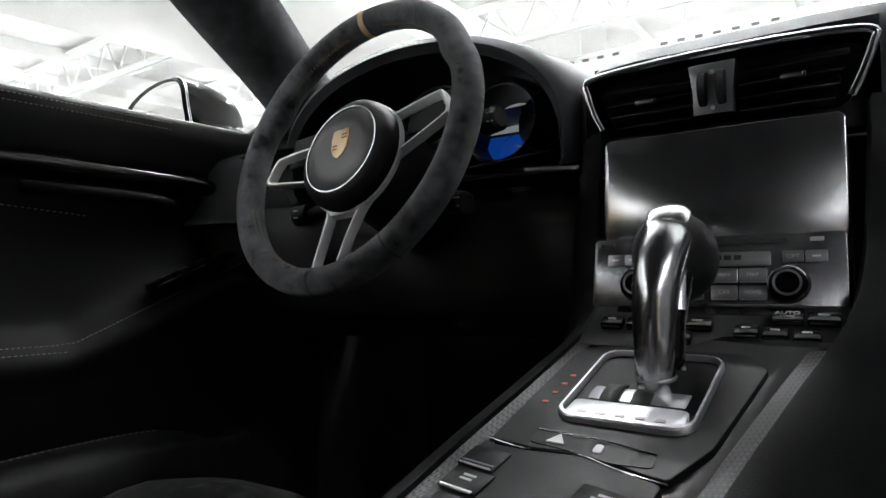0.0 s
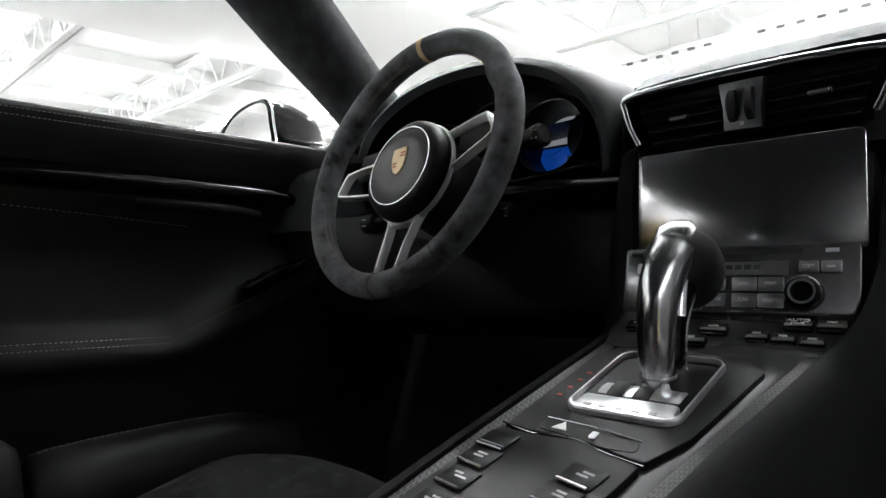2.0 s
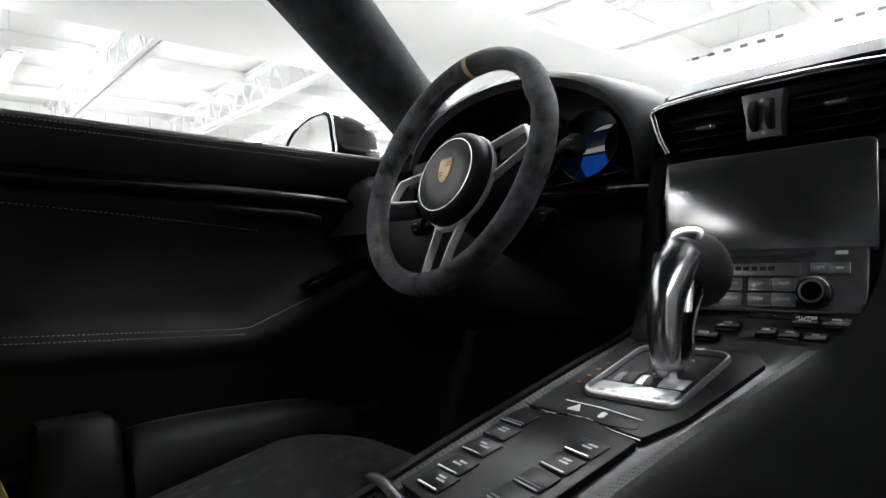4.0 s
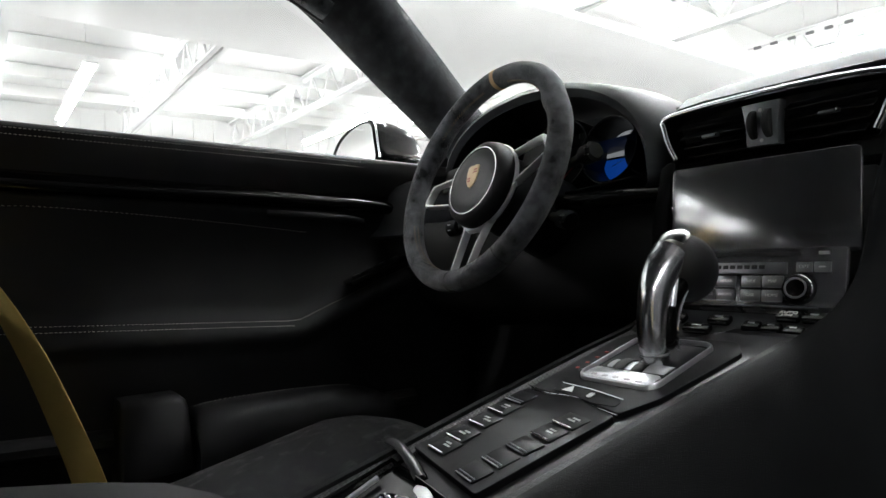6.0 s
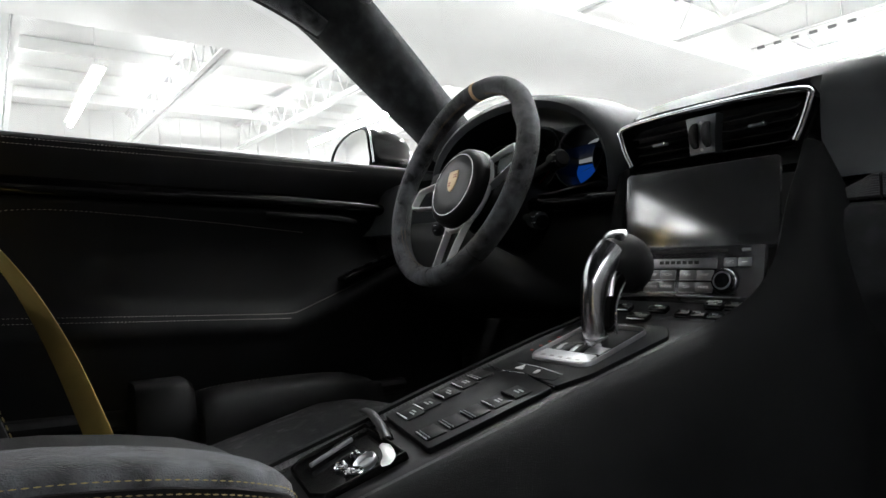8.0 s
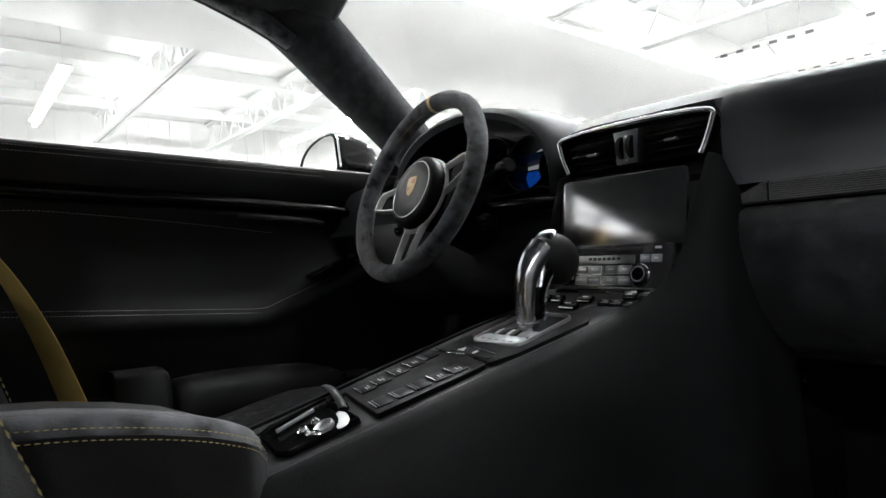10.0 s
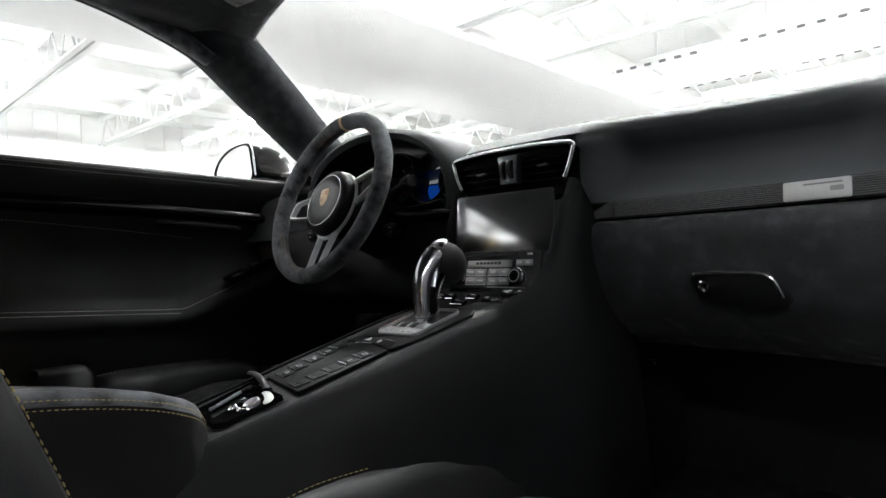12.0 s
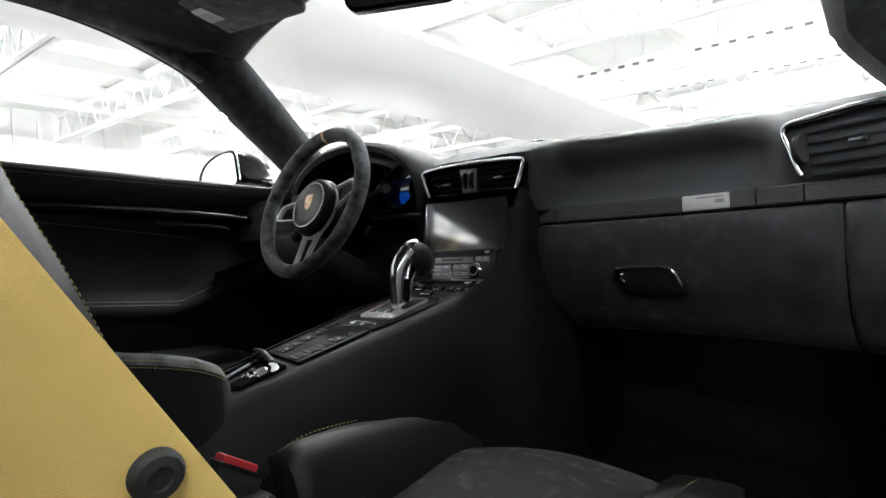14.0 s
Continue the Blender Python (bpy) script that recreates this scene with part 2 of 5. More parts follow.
# frames: the sloping console top, the screen, the steering wheel
eu = Vector((math.cos(TURN), -math.sin(TURN), 0))
ev = Vector((math.sin(TURN) * math.cos(SLOPE), math.cos(TURN) * math.cos(SLOPE), math.sin(SLOPE)))
MC = basis((-0.012, 0.331, 0.534), eu, ev, eu.cross(ev))
MS = basis((0, 0.584, 0.753), Vector((1, 0, 0)), Vector((0, 0.351, 0.936)), Vector((0, -0.936, 0.351)))
MW = basis((-0.398, 0.504, 0.779), Vector((1, 0, 0)), Vector((0, 0.367, 0.930)), Vector((0, -0.930, 0.367)))
MW = Matrix.Translation(MW.translation + Vector((0.010, 0, 0))) @ Matrix.Rotation(radians(-4.5), 4, "Z") @ Matrix.Translation(-MW.translation) @ MW @ Matrix.Rotation(radians(5), 4, "Z")

# ---- the hall ----
GROUND = -0.06
HALL = (-19.0, 5.6, -9.0, 21.0)
DECK_Z, CHORD_Z = 5.15, 4.2


def hall():
    x0, x1, y0, y1 = HALL
    structure("floor", block(bmesh.new(), I4, ((x0 + x1) / 2, (y0 + y1) / 2, GROUND - 0.1), (x1 - x0, y1 - y0, 0.2)), FLOORMAT, "grey polished concrete hall floor", "floor")
    structure("ceiling", block(bmesh.new(), I4, ((x0 + x1) / 2, (y0 + y1) / 2, DECK_Z + 0.1), (x1 - x0, y1 - y0, 0.2)), DECK, "white painted metal deck ceiling", "ceiling")
    for name, c, s in (("wall_north", ((x0 + x1) / 2, y1 + 0.1, 2.5), (x1 - x0 + 0.4, 0.2, 5.4)), ("wall_south", ((x0 + x1) / 2, y0 - 0.1, 2.5), (x1 - x0 + 0.4, 0.2, 5.4)),
                       ("wall_west", (x0 - 0.1, (y0 + y1) / 2, 2.5), (0.2, y1 - y0, 5.4)), ("wall_east", (x1 + 0.1, (y0 + y1) / 2, 2.5), (0.2, y1 - y0, 5.4))):
        structure(name, block(bmesh.new(), I4, c, s), WHITE, "plain white painted hall wall", "wall")
    # unseen low wall, added to keep low light out of the open side
    structure("light_block_wall", block(bmesh.new(), I4, (1.8, 1.5, 0.80), (0.12, 9.0, 1.72), 0.01), CHARCOAL, "unseen charcoal wall added beside the car to block low light", "wall")
    # ribs of the west wall's profiled sheet
    bm = bmesh.new()
    for k in range(49):
        block(bm, I4, (x0 + 0.02, y0 + 0.5 + k * 0.6, 2.55), (0.04, 0.18, 5.15), 0.0)
    structure("wall_ribs", bm, WHITE, "white ribbed metal cladding on the wall", "cladding")
    # broad boxed-in soffit running along the hall
    structure("soffit", block(bmesh.new(), I4, (-7.65, 6, (CHORD_Z + DECK_Z) / 2 - 0.02), (3.9, 29.8, DECK_Z - CHORD_Z), 0.02), WHITE, "broad smooth white ceiling bulkhead", "soffit")


def truss(y, x0, x1, group):
    """Steel joist across the hall: two chords of paired angles, with zigzag web bars."""
    t = thing("roof_truss", ((x0 + x1) / 2, y, CHORD_Z), "white painted open-web steel roof joist under the ceiling deck", "roof truss", group)
    for name, z in (("bottom_chord", CHORD_Z + 0.06), ("top_chord", DECK_Z - 0.09)):
        bm = bmesh.new()
        for dy in (-0.07, 0.07):
            block(bm, I4, ((x0 + x1) / 2, y + dy, z), (x1 - x0, 0.1, 0.03))
            block(bm, I4, ((x0 + x1) / 2, y + dy * 0.35, z + (0.05 if z < 4.6 else -0.05)), (x1 - x0, 0.02, 0.1))
        part(name, bm, STEEL, t)
    n = max(2, round((x1 - x0) / 0.95))
    step = (x1 - x0) / n
    for k in range(n):
        a, b = Vector((x0 + k * step, y, CHORD_Z + 0.08)), Vector((x0 + (k + 0.5) * step, y, DECK_Z - 0.1))
        part("web_bar", sweep(bmesh.new(), [a, b], 0.021, 6, (0, 1, 0)), STEEL, t)
        part("web_bar", sweep(bmesh.new(), [b, Vector((x0 + (k + 1) * step, y, CHORD_Z + 0.08))], 0.021, 6, (0, 1, 0)), STEEL, t)


def purlin(x, group):
    structure("purlin", block(bmesh.new(), I4, (x, 6, DECK_Z - 0.14), (0.12, 29.8, 0.26), 0.0), STEEL, "white steel purlin below the deck", "purlin")


def ceiling_light(x, y, length):
    t = thing("ceiling_light", (x, y, CHORD_Z), "bare white fluorescent tube lamp hung along the joists", "tube light", "hall tube lights")
    part("housing", block(bmesh.new(), I4, (x, y, CHORD_Z + 0.02), (length, 0.24, 0.05), 0.01), STEEL, t, "white reflector housing")
    bm = bmesh.new()
    sweep(bm, [(x - length / 2 + 0.04, y, CHORD_Z - 0.07), (x + length / 2 - 0.04, y, CHORD_Z - 0.07)], 0.055, 8, (0, 0, 1))
    part("tube", bm, LAMP, t, "glowing white tube")
    for dx in (-length * 0.4, length * 0.4):
        part("hanger", sweep(bmesh.new(), [(x + dx, y, CHORD_Z + 0.04), (x + dx, y, DECK_Z - 0.02)], 0.008, 6, (0, 1, 0)), STEEL, t)


hall()
for y in (-6.0, -2.6, 1.1, 4.4, 7.2, 9.8, 13.9, 15.9, 18.4):
    truss(y, -5.6, 5.5, "joists of the main bay")
for y in (-6.0, -2.6, 0.2, 3.2, 6.3, 9.6, 13.0, 16.6):
    truss(y, -18.8, -9.7, "joists of the side bay")
for x in (-17.2, -15.4, -13.4, -11.2, -3.4, -0.6, 2.4):
    purlin(x, "purlins")
# the last three tubes are unseen, added to light the cabin from behind
for x, y in ((-14.1, 7.75), (-14.0, 1.5), (-14.0, -5.0), (-14.2, 14.6), (-2.0, 2.8), (-2.0, 5.8), (-2.0, 12.6), (-2.0, 17.2), (3.0, 12.6), (-2.0, -4.5), (3.0, -6.5), (3.1, -2.2)):
    ceiling_light(x, y, 4.9)


def sprinkler_line(y, x0, x1):
    t = thing("cable_tray", ((x0 + x1) / 2, y, CHORD_Z + 0.3), "thin white cable tray with a row of dark clips", "cable tray", "cable trays")
    part("rail", sweep(bmesh.new(), [(x0, y, CHORD_Z + 0.3), (x1, y, CHORD_Z + 0.3)], 0.02, 6), STEEL, t)
    for k in range(5):
        hx = x0 + (x1 - x0) * (k + 0.5) / 5
        part("hanger", sweep(bmesh.new(), [(hx, y, CHORD_Z + 0.3), (hx, y, DECK_Z)], 0.008, 6, (0, 1, 0)), STEEL, t)
    random.seed(4)
    x = x0 + 0.2
    while x < x1:
        if random.random() < 0.8:
            part("clip", block(bmesh.new(), I4, (x, y - 0.03, CHORD_Z + 0.28), (0.13, 0.05, 0.05)), GREYSTEEL, t)
        x += 0.32


sprinkler_line(12.35, -5.5, 5.0)
sprinkler_line(15.0, -5.0, 5.0)

# ---- car shell ----


def car_shell():
    t = thing("car_body_shell", (0, 0, GROUND), "black-lined sports car cabin with a suede headlining and open passenger side", "car body", kind="structure")
    # floor pan, tunnel, bulkhead
    part("floor_carpet", block(bmesh.new(), I4, (0, 0.1, 0.13), (1.45, 2.5, 0.04)), CARPET, t)
    part("firewall", block(bmesh.new(), I4, (0, 1.12, 0.45), (1.5, 0.05, 0.8)), CARPET, t)
    part("rear_bulkhead", block(bmesh.new(), I4, (0, -1.05, 0.42), (1.45, 0.08, 0.75)), CARPET, t)
    part("rear_shelf", block(bmesh.new(), I4, (0, -1.35, 0.82), (1.4, 0.66, 0.05), 0.01), SUEDE, t)
    # unseen panel added, right quarter raised: both block light reflected in the screen
    part("rear_light_block", block(bmesh.new(), I4, (0, -1.12, 0.98), (1.46, 0.04, 0.40), 0.01), CARPET, t)
    part("rear_quarter", block(bmesh.new(), I4, (-0.73, -0.95, 0.48), (0.06, 0.8, 0.66), 0.02), LEATHER, t)
    part("rear_quarter", block(bmesh.new(), I4, (0.73, -1.0, 0.65), (0.06, 0.7, 1.0), 0.02), LEATHER, t)
    part("tunnel", block(bmesh.new(), I4, (0, 0.2, 0.26), (0.22, 2.3, 0.26), 0.04), CARPET, t)
    part("door_sill", block(bmesh.new(), I4, (0.76, 0.1, 0.2), (0.12, 1.5, 0.12), 0.02), GLOSS, t)
    part("kick_panel", block(bmesh.new(), I4, (0.74, 0.82, 0.4), (0.05, 0.62, 0.6), 0.02), MATT, t)
    part("kick_panel", block(bmesh.new(), I4, (-0.74, 0.82, 0.4), (0.05, 0.62, 0.6), 0.02), MATT, t)

    # headlining: header bar over the windscreen, roof skin falling to the rails
    def roof(u, v):
        x = -0.64 + 1.28 * u
        a = abs(x) / 0.64
        front = 0.42 + 0.05 * a * a
        y = front - 1.5 * v
        z = 1.222 - 0.040 * a ** 2 - 0.028 * a ** 6 + 0.03 * math.sin(math.pi * min(v * 1.2, 1)) - 0.10 * max(0, v - 0.7) ** 2 * 6
        return Vector((x, y, z))
    part("headlining", sheet(bmesh.new(), roof, frange(0, 1, 28), frange(0, 1, 20)), GLOVESUEDE, t, "dark grey suede headlining", solid=0.02)
    # header roll
    part("header", sweep(bmesh.new(), [roof(u, 0) + Vector((0, 0.004, 0.012)) for u in frange(0.0, 1, 26)], 0.018, 10), SUEDE, t)
    part("outer_roof", sheet(bmesh.new(), lambda u, v: roof(u, v) + Vector((0, 0.01, 0.06)), frange(0, 1, 12), frange(0, 1, 10)), PAINT, t, solid=0.01)

    for s in (-1, 1):
        # windscreen pillar: lower edge beside the door glass, inner edge beside the screen
        low = smooth_path([(s * 0.676, 0.30, 1.158), (s * 0.680, 0.383, 1.112), (s * 0.682, 0.515, 1.010), (s * 0.682, 0.632, 0.922), (s * 0.684, 0.74, 0.83)], 6)
        top = smooth_path([(s * 0.600, 0.40, 1.225), (s * 0.616, 0.472, 1.182), (s * 0.634, 0.60, 1.085), (s * 0.650, 0.76, 0.95), (s * 0.655, 0.86, 0.86)], 6)
        rings = []
        for a, b in zip(low, top):
            if s > 0:
                # the open side: the trim flares out towards the dashboard
                zm = (a.z + b.z) / 2
                flare = Vector((max(-0.014, min(0.06, (0.93 - zm) * 0.85)) * max(0.0, min(1.0, (1.15 - zm) / 0.1)), 0, 0))
                a, b = a + flare, b + flare
            mid = (a + b) / 2 + Vector((0.035 if s < 0 else 0.012, -0.012, -0.006))
            back = (a + b) / 2 + Vector((s * (0.05 if s < 0 else 0.16), 0.03, 0.02))
            rings.append([a, a.lerp(mid, 0.5) + Vector((-s * 0.012, 0, 0)), mid, mid.lerp(b, 0.5) + Vector((-s * 0.010, 0, 0)), b, b + Vector((s * 0.03, 0.01, 0.005)), back, a + Vector((s * (0.03 if s < 0 else 0.14), 0, 0))])
        part("windscreen_pillar", skin(bmesh.new(), rings), PILLARSUEDE, t, "dark grey suede-covered windscreen pillar")
        # rail over the side window
        rail = smooth_path([(s * 0.668, 0.40, 1.116), (s * 0.664, 0.30, 1.155), (s * 0.652, 0.14, 1.192), (s * 0.637, -0.05, 1.200), (s * 0.628, -0.35, 1.18), (s * 0.635, -0.65, 1.13)], 6)
        part("roof_rail", sweep(bmesh.new(), rail, 0.026, 10, (0, 0, 1), 0.8), SUEDE, t)
        part("window_seal", sweep(bmesh.new(), [q + Vector((s * 0.022, 0.004, -0.012)) for q in rail] if s < 0 else [q + Vector((0.022, 0.004, -0.012)) for q in rail], 0.008, 8), PLASTIC, t)
        # pillar behind the door
        py = -0.26 if s < 0 else -0.64
        part("door_pillar", sweep(bmesh.new(), smooth_path([(s * 0.72, py - 0.02, 0.2), (s * 0.73, py, 0.6), (s * 0.70, py, 0.95), (s * 0.645, py - 0.02, 1.17)], 5), 0.05, 10, (1, 0, 0), 0.6), SUEDE, t)
    # bonnet ahead of the screen and the outer flank below the driver's window
    part("bonnet", sheet(bmesh.new(), lambda u, v: Vector((-0.8 + 1.6 * u, 1.25 + 0.9 * v, 0.78 - 0.12 * v - 0.05 * (2 * u - 1) ** 2)), frange(0, 1, 12), frange(0, 1, 8)), PAINT, t, solid=0.02)
    part("scuttle", block(bmesh.new(), I4, (0, 1.16, 0.80), (1.4, 0.22, 0.03), 0.01), MATT, t)

    def screen_glass(u, v):
        a = 2 * u - 1
        return Vector((a * (0.66 - 0.05 * v), 0.98 - 0.10 * a * a * (1 - v) - (0.98 - 0.44) * v, 0.84 + 0.385 * v - 0.02 * a * a * v))
    g = part("windscreen", sheet(bmesh.new(), screen_glass, frange(0, 1, 12), frange(0, 1, 10)), PANE, t, "clear windscreen glass")
    g.visible_shadow = False


car_shell()

# ---- dashboard ----


def yb(x):
    a = max(0.0, abs(x) - 0.15)
    return 0.622 - 0.44 * a * a


def smooth_outline(pts, per=5):
    return [(p.x, p.y) for p in smooth_path([(x, y, 0) for x, y in pts], per, True)]


def dashboard():
    t = thing("dashboard", (0, 0.7, 0.6), "black leather dashboard with suede glovebox and carbon trim strip", "dashboard")

    def upper(x, j):
        y = yb(x)
        m = bump01(x, 0.22, 0.50, 0.075)
        f = bump01(x, -0.15, 0.135, 0.06) + bump01(x, 0.60, 0.8, 0.035)
        drop = 0.062 * max(0, abs(x) - 0.1) + 0.028 * bump01(x, -0.8, -0.16, 0.05)
        g = 0.14 * bump01(x, -0.60, -0.195, 0.03)
        y2 = y
        y = y + g * (j >= 5)
        pts = [(y + 0.42, 0.80), (y + 0.24, 0.848), (y + 0.15, 0.867), (y + 0.105, 0.873), (y + 0.070, 0.868), (y + 0.046 + 0.002 * m - 0.012 * f, 0.857), (y + 0.036 + 0.011 * m - 0.024 * f, 0.842),
               (y + 0.034 + 0.025 * m - 0.03 * f, 0.822), (y + 0.036 + 0.030 * m - 0.034 * f, 0.80), (y + 0.036 + 0.022 * m - 0.034 * f, 0.775), (y + 0.034 + 0.008 * m - 0.03 * f, 0.752),
               (y + 0.028 + 0.003 * m - 0.022 * f, 0.738), (y + 0.016 - 0.01 * f, 0.728), (y + 0.008, 0.723), (y + 0.03, 0.721)]
        yy, z = pts[j]
        return Vector((x, yy, z - drop * (1 if j < 8 else 0.4)))
    xs = frange(-0.74, -0.135, 14) + frange(-0.12, 0.12, 6) + frange(0.135, 0.74, 44)
    bm = bmesh.new()
    hole = lambda x: -0.128 < x < 0.128
    part("upper_pad", sheet(bm, lambda x, j: upper(x, j) if not (hole(x) and j >= 7) else upper(x, 6) + Vector((0, 0.06, -0.004 * j)), xs, list(range(15))), DASH, t, "matt black leather upper dashboard", solid=0.004, sharp=60)

    # carbon strip in sections
    def strip(a, b, lab=""):
        rings = []
        for x in frange(a, b, 12):
            y = yb(x)
            w = min(1.0, 0.35 + (x - 0.150) / 0.05) if x < 0.19 else 1.0
            zt = 0.694 + 0.027 * w
            rings.append([Vector((x, y + 0.03, 0.693)), Vector((x, y + 0.001, 0.693)), Vector((x, y - 0.001, 0.695)), Vector((x, y + 0.001, zt - 0.003)), Vector((x, y + 0.004, zt)), Vector((x, y + 0.03, zt))])
        ts = part("trim_strip", skin(bmesh.new(), rings), MATT, t, lab or "black finely ribbed trim strip")
        for k in range(9):
            run = []
            for x in frange(a + 0.001, b - 0.001, 12):
                w = min(1.0, 0.35 + (x - 0.150) / 0.05) if x < 0.19 else 1.0
                run.append(Vector((x, yb(x) - 0.0008, 0.6955 + 0.0235 * w * (k + 0.5) / 9)))
            part("rib", sweep(bmesh.new(), run, 0.0010, 6), RIB, ts)
    for a, b in ((0.152, 0.1895), (0.191, 0.5535), (0.555, 0.6175), (0.619, 0.735)):
        strip(a, b)
    for x in (0.168, 0.30, 0.45, 0.62):
        part("strip_lip", sweep(bmesh.new(), [(q, yb(q) + 0.004, 0.6915) for q in frange(x - 0.016 if x < 0.2 else x - 0.11, x + 0.02 if x < 0.2 else x + 0.05, 6)], 0.0016, 6), GLOSS, t)

    # glovebox and knee panels, suede bulging below the strip
    def lower(x, j, x0, x1):
        y = yb(x)
        e = 1 - bump01(x, x0 + 0.012, x1 - 0.012, 0.012)
        pts = [(0.04, 0.689), (0.006, 0.688), (-0.010, 0.682), (-0.018, 0.665), (-0.021, 0.638), (-0.017, 0.605), (-0.002, 0.568), (0.024, 0.535), (0.062, 0.506), (0.14, 0.478), (0.3, 0.46)]
        dy, z = pts[j]
        return Vector((x, y + dy + (0.03 if x < 0.4 else 0.006) * e, z))
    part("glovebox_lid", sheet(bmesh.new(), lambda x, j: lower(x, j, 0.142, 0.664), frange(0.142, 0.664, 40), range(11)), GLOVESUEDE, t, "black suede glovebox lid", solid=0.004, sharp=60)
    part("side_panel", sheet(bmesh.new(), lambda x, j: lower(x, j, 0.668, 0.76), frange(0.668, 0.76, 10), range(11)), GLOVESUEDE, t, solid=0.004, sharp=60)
    part("knee_panel", sheet(bmesh.new(), lambda x, j: lower(x, j, -0.74, -0.14) + Vector((0, 0.06, 0.03)), frange(-0.74, -0.14, 30), range(11)), MATT, t, "black lower driver's knee panel", solid=0.004, sharp=60)
    part("under_strip", sheet(bmesh.new(), lambda x, z: Vector((x, yb(x) + 0.035, z)), frange(0.14, 0.75, 20), (0.68, 0.73)), MATT, t, solid=0.004)
    # glovebox handle
    hx0, hx1, hz = 0.322, 0.442, 0.588
    right = Vector((1, -0.20, 0)).normalized()
    up = Vector((0, -0.20, 0.98)).normalized()
    m = basis(((hx0 + hx1) / 2, yb(0.38) - 0.017, hz), right, up, right.cross(up))
    m = m @ Matrix.Translation((0, 0, 0.0028))
    # black plate stands in for the shade inside the handle recess
    hdl = part("glovebox_handle", plate(bmesh.new(), m, smooth_outline([(-0.060, 0.019), (0.028, 0.021), (0.048, 0.012), (0.062, -0.024), (-0.042, -0.022), (-0.057, -0.008)][::-1]), -0.012, 0.0005, 0.0004), RECESS, t, "release handle, its shaded recess drawn as a black plate")
    part("handle_lip", sweep(bmesh.new(), [m @ Vector(p) for p in smooth_path([(-0.060, 0.017, 0.001), (-0.052, 0.0195, 0.0015), (0, 0.0208, 0.0015), (0.030, 0.0205, 0.0015), (0.047, 0.012, 0.001), (0.057, -0.012, 0.0)], 6)], 0.0025, 8), GEARCHROME, hdl, "chrome upper edge")
    part("lock", lathe(bmesh.new(), m @ Matrix.Translation((-0.046, 0.002, 0)), [(0.0085, 0.0), (0.0085, 0.004), (0.0065, 0.005), (0.004, 0.0035), (0.0, 0.0035)], 20), CHROME, hdl)
    # badge on the strip: plain pale plate with bars
    bmx = 0.478
    m = basis((bmx, yb(bmx) - 0.002, 0.7075), Vector((1, -0.29, 0)).normalized(), Vector((0, 0, 1)), Vector((-0.29, -1, 0)).normalized())
    badge = part("badge_plate", plate(bmesh.new(), m, rounded(0.079, 0.024, 0.003), -0.003, 0.0012, 0.0005), PLATE, t, "pale brushed metal badge plate")
    part("badge_mark", plate(bmesh.new(), m @ Matrix.Translation((0.024, 0.0, 0)), rounded(0.015, 0.006, 0.0015), 0.001, 0.0016), GREY, badge)
    part("badge_line", plate(bmesh.new(), m @ Matrix.Translation((0.008, 0.007, 0)), rounded(0.045, 0.002, 0.0005), 0.001, 0.0015), GREY, badge)
    part("vent_box", block(bmesh.new(), I4, (0, 0.672, 0.795), (0.262, 0.05, 0.10)), MATT, t)
    # light sensor dome on the pad
    part("sensor_dome", lathe(bmesh.new(), Matrix.Translation((0.030, 0.850, 0.890)), [(0.022, -0.05), (0.020, 0), (0.020, 0.004), (0.017, 0.010), (0.010, 0.0145), (0.0, 0.016)], 24), GLOSS, t)
    return t


DASHBOARD = dashboard()


